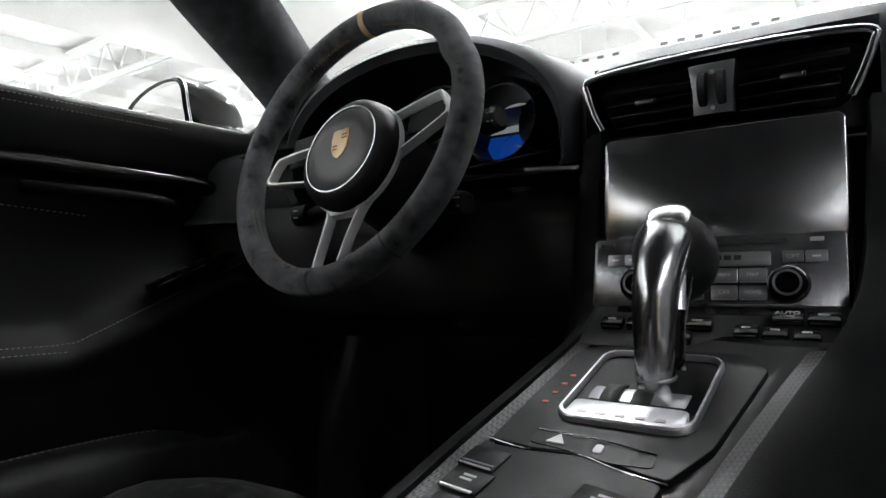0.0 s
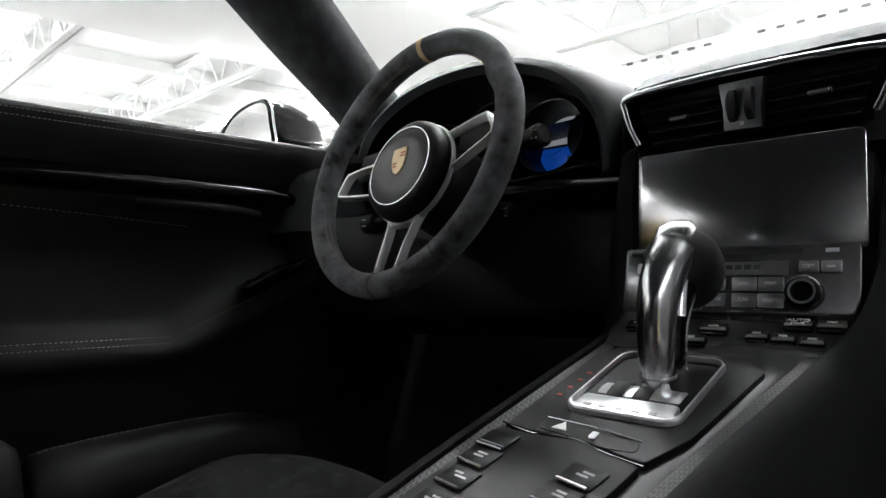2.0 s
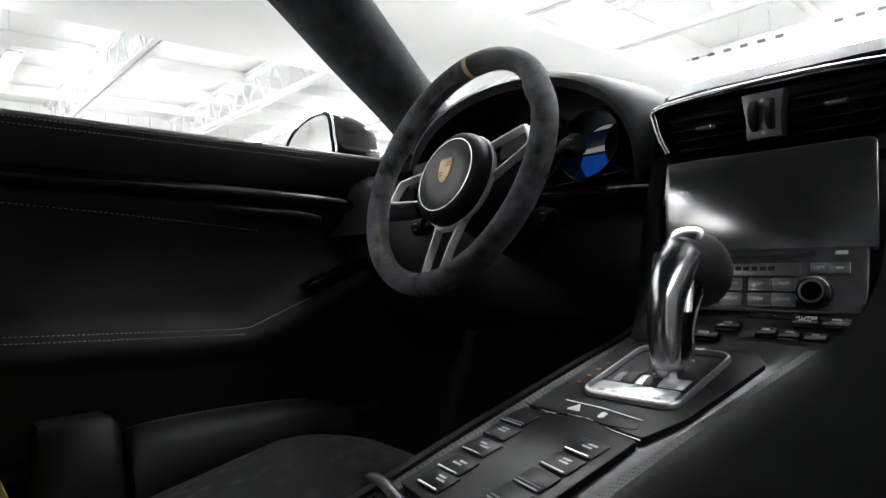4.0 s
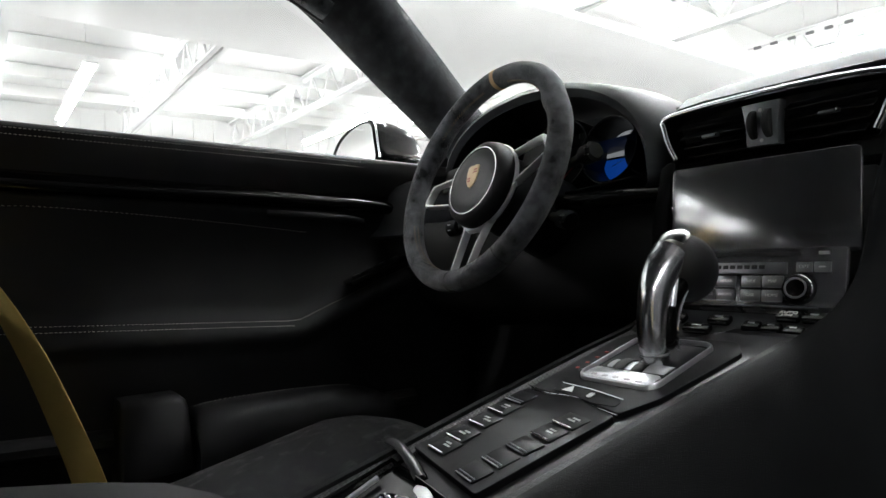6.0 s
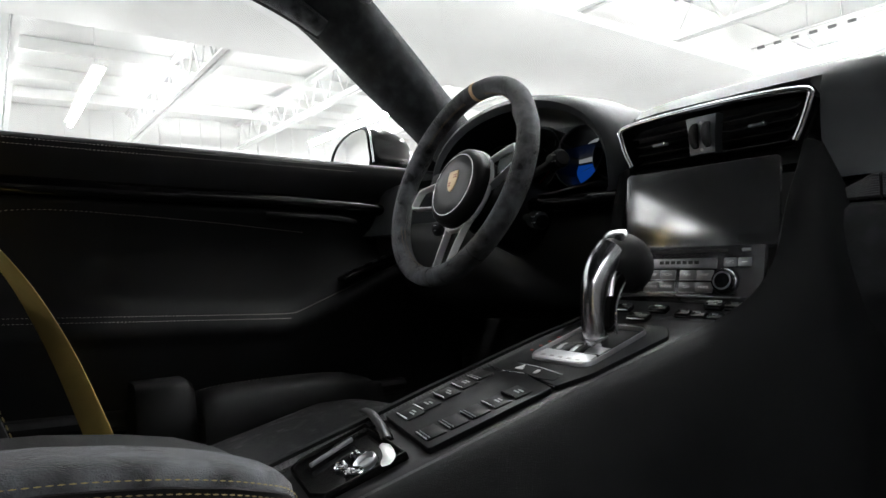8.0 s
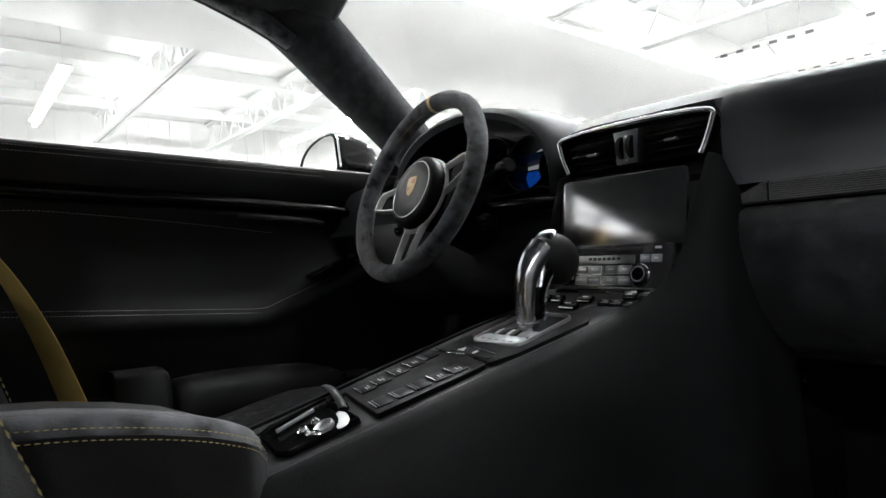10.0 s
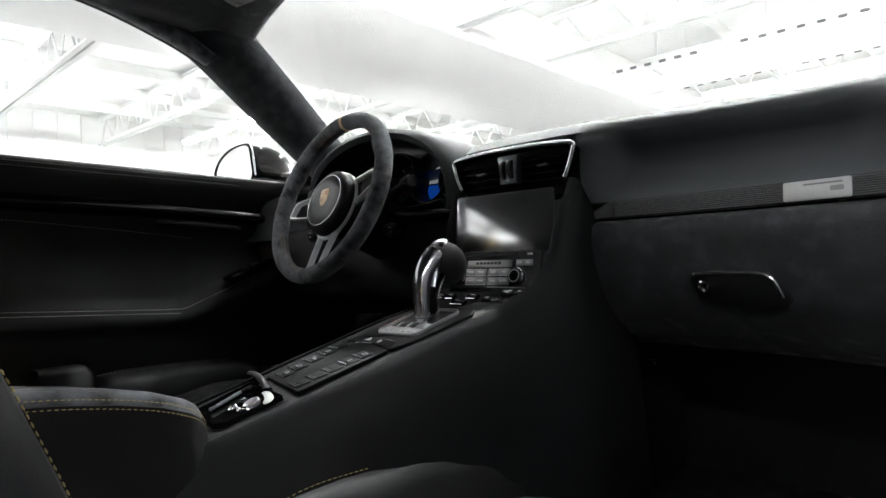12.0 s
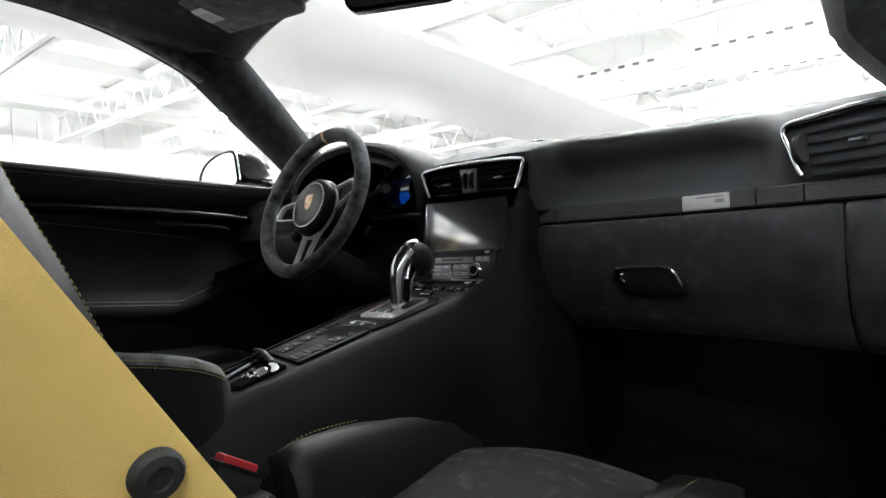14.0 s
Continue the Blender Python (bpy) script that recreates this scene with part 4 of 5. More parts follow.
def climate_keys():
    """Row of toggle keys under the screen."""
    t = thing("climate_panel", (0, 0.5, 0.57), "black climate control panel with chrome-edged toggles", "control panel")
    m = basis((0.004, 0.497, 0.5755), eu, Vector((0, math.cos(radians(24)), math.sin(radians(24)))), Vector((0, -math.sin(radians(24)), math.cos(radians(24)))))
    part("panel", plate(bmesh.new(), m, rounded(0.205, 0.075, 0.008), -0.012, 0.0, 0.001), PLASTIC, t)
    part("recess", plate(bmesh.new(), m @ Matrix.Translation((-0.004, 0.024, 0)), rounded(0.150, 0.012, 0.003), -0.001, 0.0006), GLOSS, t)
    part("recess_edge", sweep(bmesh.new(), [m @ Vector((-0.085, 0.033, 0.001)), m @ Vector((0.078, 0.033, 0.001))], 0.0009, 6), DARKSILVER, t)
    for x, y, w, lab in ((-0.075, -0.006, 0.020, ""), (-0.052, -0.006, 0.020, ""), (-0.004, -0.004, 0.024, ""), (0.060, 0.010, 0.022, "AUTO"), (0.084, 0.010, 0.022, ""), (0.033, -0.012, 0.018, ""), (0.053, -0.014, 0.018, ""), (0.074, -0.016, 0.018, ""), (-0.02, -0.024, 0.03, "")):
        k = part("toggle_key", block(bmesh.new(), m, (x, y, 0.003), (w, 0.013, 0.008), 0.0025), GLOSS, t, "gloss black toggle key")
        part("toggle_edge", sweep(bmesh.new(), [m @ Vector((x - w * 0.42, y - 0.0066, 0.0035)), m @ Vector((x + w * 0.42, y - 0.0066, 0.0035))], 0.0013, 6), CHROME, k)
        if lab:
            words(lab, 0.0062, m @ Matrix.Translation((x, y + 0.002, 0.0072)), WHITEINK, k)
            words("SYNC", 0.0042, m @ Matrix.Translation((x, y - 0.003, 0.0072)), WHITEINK, k)
        else:
            part("toggle_mark", block(bmesh.new(), m, (x, y + 0.001, 0.0071), (w * 0.35, 0.002, 0.0004)), GREYWHITE, k)


climate_keys()


def gear_selector():
    t = thing("gear_selector", MC @ Vector((0, 0.046, 0)), "polished chrome and black leather automatic gear selector", "gear lever")
    g = MC @ Matrix.Translation((-0.004, 0.05, 0))
    base = part("selector_gate", frame_ring(bmesh.new(), g, rounded(0.088, 0.106, 0.014, 6), [(x, y + 0.002) for x, y in rounded(0.081, 0.097, 0.011, 6)], 0.0, 0.005), SILVER, t, "satin silver selector frame")
    part("gate_front", plate(bmesh.new(), g, smooth_quad([(-0.038, -0.048), (0.038, -0.048), (0.037, -0.028), (-0.037, -0.028)]), 0.0, 0.0042, 0.001), SILVER, base)
    for k in range(5):
        part("gate_mark", plate(bmesh.new(), g @ Matrix.Translation((-0.026 + 0.0125 * k, -0.044, 0)), rounded(0.0062, 0.0034, 0.0010), 0.0041, 0.0045), GREY, base)
    part("gate_floor", plate(bmesh.new(), g, rounded(0.080, 0.096, 0.010), -0.024, -0.020), GLOSS, base)
    part("gate_wall", skin(bmesh.new(), [[g @ Vector((x, y, z)) for x, y in rounded(0.080, 0.096, 0.010)] for z in (0.001, -0.022)], cap=False), MATT, base)
    # domed slot cover with two dark slots
    dome = bmesh.new()
    skin(dome, [[g @ Vector((x, -0.03 + 0.052 * k / 8, -0.008 + 0.009 * math.sin(math.pi * min(1, k / 8 + 0.12)))) for x in frange(-0.032, 0.032, 6)] for k in range(9)], closed_ring=False)
    part("slot_cover", dome, SILVER, base, "curved satin slot cover", solid=0.002)
    for x in (-0.017, 0.004):
        bm = bmesh.new()
        skin(bm, [[g @ Vector((x + dx, -0.026 + 0.042 * k / 6, -0.0058 + 0.009 * math.sin(math.pi * min(1, (k * 0.8 + 0.4) / 6 + 0.12)))) for dx in (-0.0065, 0.0065)] for k in range(7)], closed_ring=False)
        part("slot", bm, MATT, base, solid=0.0006)
    # shaft: collar, oval chrome shaft bending forward into the head
    path = smooth_path([(-0.006, 0.386, 0.526), (-0.006, 0.381, 0.562), (-0.005, 0.379, 0.590), (-0.004, 0.384, 0.615), (-0.003, 0.396, 0.634), (-0.002, 0.410, 0.646)], 6)
    radii = [0.0122 + 0.0015 * math.sin(2.2 * k / len(path)) + 0.0055 * (k / len(path)) ** 2 for k in range(len(path))]
    part("shaft", sweep(bmesh.new(), path, radii, 24, (0, -1, 0.2), 1.08), GEARCHROME, t, "polished chrome shaft")
    part("collar", lathe(bmesh.new(), basis((-0.006, 0.3815, 0.556), Vector((1, 0, 0)), Vector((0, 1, 0.1)).normalized(), Vector((0, -0.1, 1)).normalized()), [(0.0132, -0.0015), (0.0139, 0), (0.0132, 0.0015)], 32), DARKSILVER, t)
    part("foot", lathe(bmesh.new(), basis((-0.006, 0.385, 0.5295), Vector((1, 0, 0)), Vector((0, 1, 0.1)).normalized(), Vector((0, -0.1, 1)).normalized()), [(0.019, 0), (0.0175, 0.004), (0.0145, 0.008), (0.0130, 0.012)], 32), SILVER, t)
    # black leather grip wrapped round the front of the head
    head = Matrix.Translation((-0.002, 0.432, 0.634)) @ Matrix.Rotation(radians(-28), 4, "X")
    bm = bmesh.new()
    bmesh.ops.create_uvsphere(bm, u_segments=28, v_segments=16, radius=1, matrix=head @ Matrix.Diagonal((0.0300, 0.038, 0.033, 1)))
    part("grip", bm, LEATHER, t, "black leather grip")
    strap = smooth_path([(-0.003, 0.389, 0.600), (-0.003, 0.400, 0.632), (-0.003, 0.409, 0.653), (-0.002, 0.420, 0.666), (-0.002, 0.432, 0.671)], 6)
    part("cap", sweep(bmesh.new(), strap, [0.017, 0.0168, 0.0165, 0.0162, 0.016, 0.0158] + [0.0155] * (len(strap) - 12) + [0.0145, 0.013, 0.0115, 0.010, 0.008, 0.005], 18, (0, -1, 1), 0.35), GEARCHROME, t, "chrome cap over the top of the grip")
    part("button", block(bmesh.new(), Matrix.Translation((-0.003, 0.398, 0.642)) @ Matrix.Rotation(radians(50), 4, "X"), (0, 0, 0), (0.020, 0.018, 0.010), 0.004, 3), CHROME, t, "chrome release button")
    # black inset on the flank of the shaft
    for s in (-1, 1):
        ins = smooth_path([(s * 0.0120 - 0.005, 0.390, 0.560), (s * 0.0128 - 0.005, 0.391, 0.590), (s * 0.0145 - 0.004, 0.401, 0.613), (s * 0.0160 - 0.003, 0.415, 0.626)], 5)
        part("flank_inset", sweep(bmesh.new(), ins, [0.003] + [0.0085] * (len(ins) - 2) + [0.004], 10, (s, 0, 0), 0.45), GLOSS, t, "black inset on the shaft")
        part("flank_rim", sweep(bmesh.new(), [q + Vector((s * 0.001, 0.0095, -0.002)) for q in ins], 0.0018, 8), CHROME, t)


gear_selector()


def cup_tray():
    """Open tray behind the switches with its raised lid and loose bright fittings."""
    t = thing("console_tray", MC @ Vector((-0.04, -0.235, -0.02)), "open gloss black console tray with raised lid and chrome fittings", "tray")
    o = [(-0.088, -0.190), (0.008, -0.200), (0.004, -0.276), (-0.010, -0.284), (-0.075, -0.276), (-0.084, -0.262)]
    part("tray_rim", frame_ring(bmesh.new(), MC, o, [(x * 0.93 - 0.003, (y + 0.235) * 0.93 - 0.235) for x, y in o], -0.004, 0.002), GLOSS, t)
    part("tray_floor", plate(bmesh.new(), MC, o, -0.012, -0.0035), GLOSS, t)
    lid = part("tray_lid", sweep(bmesh.new(), smooth_path([MC @ Vector(p) for p in ((-0.099, -0.183, 0.010), (-0.082, -0.184, 0.0105), (-0.060, -0.188, 0.006), (-0.040, -0.194, -0.001))], 6), 0.0052, 10, (0, 0, 1), 0.5), PLASTIC, t, "raised satin black tray lid edge")
    part("lid_skin", sheet(bmesh.new(), lambda u, v: MC @ Vector((-0.099 + 0.060 * u, -0.183 - 0.011 * u + 0.012 * v, 0.010 - 0.011 * u - 0.009 * v)), frange(0, 1, 10), frange(0, 1, 3)), GLOSS, lid, solid=0.002)
    # crescent of bright metal, ring and small caps
    part("crescent", sweep(bmesh.new(), smooth_path([MC @ Vector(p) for p in ((-0.024, -0.206, 0.004), (-0.008, -0.210, 0.004), (0.004, -0.216, 0.003), (0.010, -0.226, 0.002))], 6), [0.001, 0.0025, 0.004] + [0.0055] * 12 + [0.005, 0.004, 0.0025, 0.001], 10, (0, 0, 1), 0.3), WHITECAP, t, "bright crescent fitting")
    for u, v, r, mat in ((-0.036, -0.226, 0.0085, CHROME), (-0.018, -0.228, 0.011, SILVER), (-0.033, -0.244, 0.006, CHROME), (-0.010, -0.244, 0.009, CHROME)):
        m = MC @ Matrix.Translation((u, v, -0.003)) @ Matrix.Rotation(radians(30 * math.sin(u * 900)), 4, "X")
        part("ring_fitting", lathe(bmesh.new(), m, [(r, 0), (r, 0.004), (r * 0.86, 0.005), (r * 0.7, 0.0035), (r * 0.66, 0.001), (0, 0.001)], 24), mat, t)
    part("tray_bar", sweep(bmesh.new(), [MC @ Vector((-0.070, -0.215, 0.001)), MC @ Vector((-0.060, -0.262, 0.001))], 0.0022, 8), DARKSILVER, t)


WHITECAP = material("white_cap", (0.8, 0.8, 0.78), 0.3, coat=0.5)
cup_tray()


def armrest():
    t = thing("armrest", (-0.02, -0.12, 0.44), "dark grey suede armrest with double gold stitching", "armrest")
    ys = [0.030, 0.026, 0.016, 0.0, -0.03, -0.07, -0.12, -0.18, -0.26, -0.36]
    tops = [0.482, 0.496, 0.508, 0.518, 0.531, 0.542, 0.552, 0.559, 0.564, 0.566]
    rings = []
    for y, zt in zip(ys, tops):
        k = min(1.0, (0.034 - y) / 0.05) ** 0.5
        xl, xr = -0.062 - 0.046 * k, 0.046 * k - 0.010
        xm = (xl + xr) / 2
        w = (xr - xl) / 2
        sect = [(-1.0, 0.455), (-1.0, zt - 0.022), (-0.985, zt - 0.009), (-0.90, zt - 0.002), (-0.6, zt), (0, zt + 0.001), (0.6, zt), (0.90, zt - 0.002), (0.985, zt - 0.009), (1.0, zt - 0.022), (1.0, 0.455)]
        rings.append([Vector((xm + a * w, y, z + 0.011 * (a - 1) * k * (z > 0.46))) for a, z in sect])
    part("lid_suede", skin(bmesh.new(), rings), SUEDE, t, "soft dark suede lid", sharp=70)
    # leather band below with piping seam
    rings = []
    for y, zt in zip(ys, tops):
        k = min(1.0, (0.034 - y) / 0.05) ** 0.5
        xl, xr = -0.064 - 0.046 * k, 0.0485 * k - 0.009
        rings.append([Vector((xl, y + 0.002, 0.36)), Vector((xl, y + 0.003, zt - 0.017)), Vector((xr, y + 0.003, zt - 0.017)), Vector((xr + 0.006, y + 0.002, 0.42)), Vector((xr + 0.012, y, 0.36))])
    part("leather_band", skin(bmesh.new(), rings), LEATHER, t, "black leather armrest side", sharp=60)
    for dz, mat in ((-0.0115, GOLDTHREAD), (-0.0195, GOLDTHREAD)):
        pth = []
        for y, zt in zip(ys, tops):
            k = min(1.0, (0.034 - y) / 0.05) ** 0.5
            pth.append(Vector((0.0475 * k - 0.009 + (0.0018 if dz < -0.015 else -0.0003), y + 0.003 * (1 - k), zt + dz)))
        part("stitching", stitches(bmesh.new(), smooth_path(pth[::-1], 6), 0.0036, 0.0018, 0.0006), mat, t, "gold thread stitching", kind="stuff")


armrest()

# ---- steering wheel ----


CAPGREY = material("cap_grey", (0.045, 0.046, 0.048), 0.4, grain=0.05, scale=900)
SPOKE = material("spoke_silver", (0.86, 0.87, 0.88), 0.45, metal=0.2, grain=0.03, scale=1500)


def steering_wheel():
    t = thing("steering_wheel", MW @ Vector((0, 0, 0)), "black suede three-spoke sports steering wheel with gold marker band", "steering wheel")
    R, r = 0.1755, 0.0172
    n = 96
    rings = []
    for k in range(n):
        a = 2 * math.pi * k / n
        d = math.degrees(a)
        # thicker thumb grips at ten and two
        thumb = sum(math.exp(-((d - c) / 7.0) ** 2) for c in (28, 152))
        rr, R2 = r * (1 + 0.10 * thumb), R - 0.004 * thumb
        rings.append([MW @ Vector(((R2 + rr * 0.95 * math.cos(q)) * math.cos(a), (R2 + rr * 0.95 * math.cos(q)) * math.sin(a), rr * 1.08 * math.sin(q))) for q in (2 * math.pi * j / 18 for j in range(18))])
    part("rim", skin(bmesh.new(), rings, loop=True), SUEDE, t, "worn dark grey suede rim")
    # marker band at the top
    rings = []
    for k in range(5):
        a = radians(90 + (k - 2) * 0.75)
        rings.append([MW @ Vector(((R + r * 0.985 * math.cos(q)) * math.cos(a), (R + r * 0.985 * math.cos(q)) * math.sin(a), r * 1.11 * math.sin(q))) for q in (2 * math.pi * j / 18 for j in range(18))])
    part("marker_band", skin(bmesh.new(), rings), GOLD, t, "gold centre marker band")
    # cross stitching along the inside of the rim
    for a0, a1 in ((100, 150), (40, 80), (205, 255), (285, 335)):
        bm = bmesh.new()
        for z in (-1, 1):
            pth = [MW @ Vector(((R - r * 0.93) * math.cos(radians(a)), (R - r * 0.93) * math.sin(radians(a)), 0.0055 + 0.0024 * z)) for a in frange(a0, a1, 40)]
            stitches(bm, pth, 0.0045, 0.0012, 0.0008, zig=0.0025 * z)
        part("rim_stitching", bm, TANTHREAD, t, "tan cross stitching", kind="stuff")
    for a0 in (55, 125, 235, 270, 305):
        a = radians(a0)
        rr = [[MW @ Vector(((R + r * 0.96 * math.cos(q)) * math.cos(a + e), (R + r * 0.96 * math.cos(q)) * math.sin(a + e), r * 1.09 * math.sin(q))) for q in (2 * math.pi * j / 18 for j in range(18))] for e in (-0.003, 0.003)]
        part("rim_seam", skin(bmesh.new(), rr), MATT, t)
    # airbag boss
    part("boss", lathe(bmesh.new(), MW @ Matrix.Translation((0.0, -0.012, -0.028)), [(0.055, -0.012), (0.066, -0.004), (0.0715, 0.008), (0.0715, 0.020), (0.068, 0.030), (0.060, 0.0355), (0.056, 0.0362), (0.0555, 0.035), (0.0, 0.036)], 48), LEATHER, t, "round black leather airbag boss")
    hub = MW @ Matrix.Translation((0.0, -0.012, 0.0075))
    part("boss_ring", lathe(bmesh.new(), hub, [(0.0545, -0.001), (0.0552, 0.0012), (0.0568, 0.0012), (0.0575, -0.001)], 48), CHROME, t, "thin chrome ring")
    part("boss_cap", lathe(bmesh.new(), hub, [(0.0545, -0.001), (0.053, 0.0004), (0.035, 0.0016), (0.0, 0.0022)], 48), CAPGREY, t, "dark grey centre cap")
    # plain shield shape in gold and red
    sh = [(-0.013, 0.017), (-0.006, 0.0185), (0, 0.0178), (0.006, 0.0185), (0.013, 0.017), (0.0142, 0.006), (0.012, -0.008), (0.007, -0.0165), (0, -0.021), (-0.007, -0.0165), (-0.012, -0.008), (-0.0142, 0.006)]
    e = part("shield", plate(bmesh.new(), hub @ Matrix.Translation((0.001, 0.006, 0)), sh[::-1], 0.0005, 0.0036, 0.0008), CREST, t, "plain gold shield emblem")
    for bx, by, w, h in ((0.0065, 0.010, 0.009, 0.002), (0.0065, 0.0055, 0.009, 0.002), (-0.0065, -0.004, 0.008, 0.002), (-0.006, -0.0085, 0.007, 0.002)):
        part("shield_bar", block(bmesh.new(), hub @ Matrix.Translation((0.001, 0.006, 0)), (bx, by, 0.0037), (w, h, 0.0006)), CRESTRED, e)
    part("cap_line", block(bmesh.new(), hub, (0.004, -0.034, 0.0012), (0.024, 0.0014, 0.0006)), MATT, t)
    # spokes: open silver frames
    def spoke(pts, hole, name):
        hole = [tuple(Vector(q).lerp(Vector(p), 0.10)) for p, q in zip(pts, hole)]
        bm = frame_ring(bmesh.new(), I4, pts, hole, -0.014, -0.002)
        for v in bm.verts:
            v.co.z -= 0.20 * max(0.0, 0.150 - math.hypot(v.co.x, v.co.y))
        bmesh.ops.transform(bm, matrix=MW, verts=bm.verts[:])
        part(name, bm, SPOKE, t, "satin silver spoke frame", sharp=50)
    L = [(-0.050, 0.030), (-0.120, 0.017), (-0.138, 0.012), (-0.142, 0.004), (-0.149, -0.020), (-0.147, -0.027), (-0.135, -0.029), (-0.050, -0.034)]
    Lh = [(-0.058, 0.022), (-0.117, 0.0110), (-0.131, 0.007), (-0.135, 0.001), (-0.1415, -0.017), (-0.140, -0.0215), (-0.132, -0.0230), (-0.058, -0.027)]
    spoke(L, Lh, "spoke")
    turn_up = lambda pts: [tuple((Matrix.Rotation(radians(11), 2) @ Vector((-x, y)))) for x, y in pts][::-1]
    spoke(turn_up(L), turn_up(Lh), "spoke")
    B = [(-0.038, -0.062), (-0.028, -0.085), (-0.0235, -0.120), (-0.0215, -0.160), (-0.018, -0.166), (0.018, -0.166), (0.0215, -0.160), (0.0235, -0.120), (0.028, -0.085), (0.038, -0.062)]
    Bh = [(-0.020, -0.090), (-0.0195, -0.093), (-0.0172, -0.120), (-0.0160, -0.156), (-0.013, -0.160), (0.013, -0.160), (0.0160, -0.156), (0.0172, -0.120), (0.0195, -0.093), (0.020, -0.090)]
    spoke(B, Bh, "spoke")
    part("boss_plate", lathe(bmesh.new(), MW @ Matrix.Translation((0.0, -0.012, -0.026)), [(0.0, 0.0), (0.070, 0.0), (0.0735, 0.003), (0.0735, 0.008), (0.070, 0.011)], 48), SPOKE, t, "satin silver plate behind the boss")
    # column shroud behind
    part("column_shroud", sweep(bmesh.new(), [MW @ Vector((0, -0.01, z)) for z in (-0.02, -0.05, -0.10, -0.17)], [0.05, 0.062, 0.068, 0.07], 20, (1, 0, 0), 0.9), PLASTIC, t)
    # paddles
    for s in (-1, 1):
        part("paddle", block(bmesh.new(), MW, (s * 0.105, 0.03, -0.03), (0.07, 0.045, 0.006), 0.002), MATT, t)
    return t


steering_wheel()


def stalk(tip, root, label):
    t = thing("column_stalk", root, label, "stalk", "steering column stalks")
    tip, root = Vector(tip), Vector(root)
    d = (tip - root).normalized()
    part("arm", sweep(bmesh.new(), [root, root.lerp(tip, 0.6), tip], [0.009, 0.0085, 0.0095], 12, (0, 0, 1), 0.8), MATT, t)
    e = part("end", sweep(bmesh.new(), [tip - d * 0.018, tip - d * 0.014, tip + d * 0.008, tip + d * 0.012], [0.010, 0.0155, 0.0165, 0.012], 16, (0, 0, 1), 0.95), PLASTIC, t, "ribbed black stalk end")
    for k in range(2):
        part("end_mark", block(bmesh.new(), Matrix.Translation(tip + Vector((0.004, -0.016, 0.006 - 0.010 * k))), (0, 0, 0), (0.008, 0.001, 0.0016)), GREYWHITE, e)


stalk((-0.236, 0.592, 0.796), (-0.36, 0.62, 0.775), "black wiper stalk with square end")
stalk((-0.285, 0.59, 0.702), (-0.37, 0.61, 0.72), "short black cruise stalk with white marks")
stalk((-0.560, 0.59, 0.705), (-0.42, 0.61, 0.72), "black lower light stalk with white marks")
# ---- driver's door, mirror ----


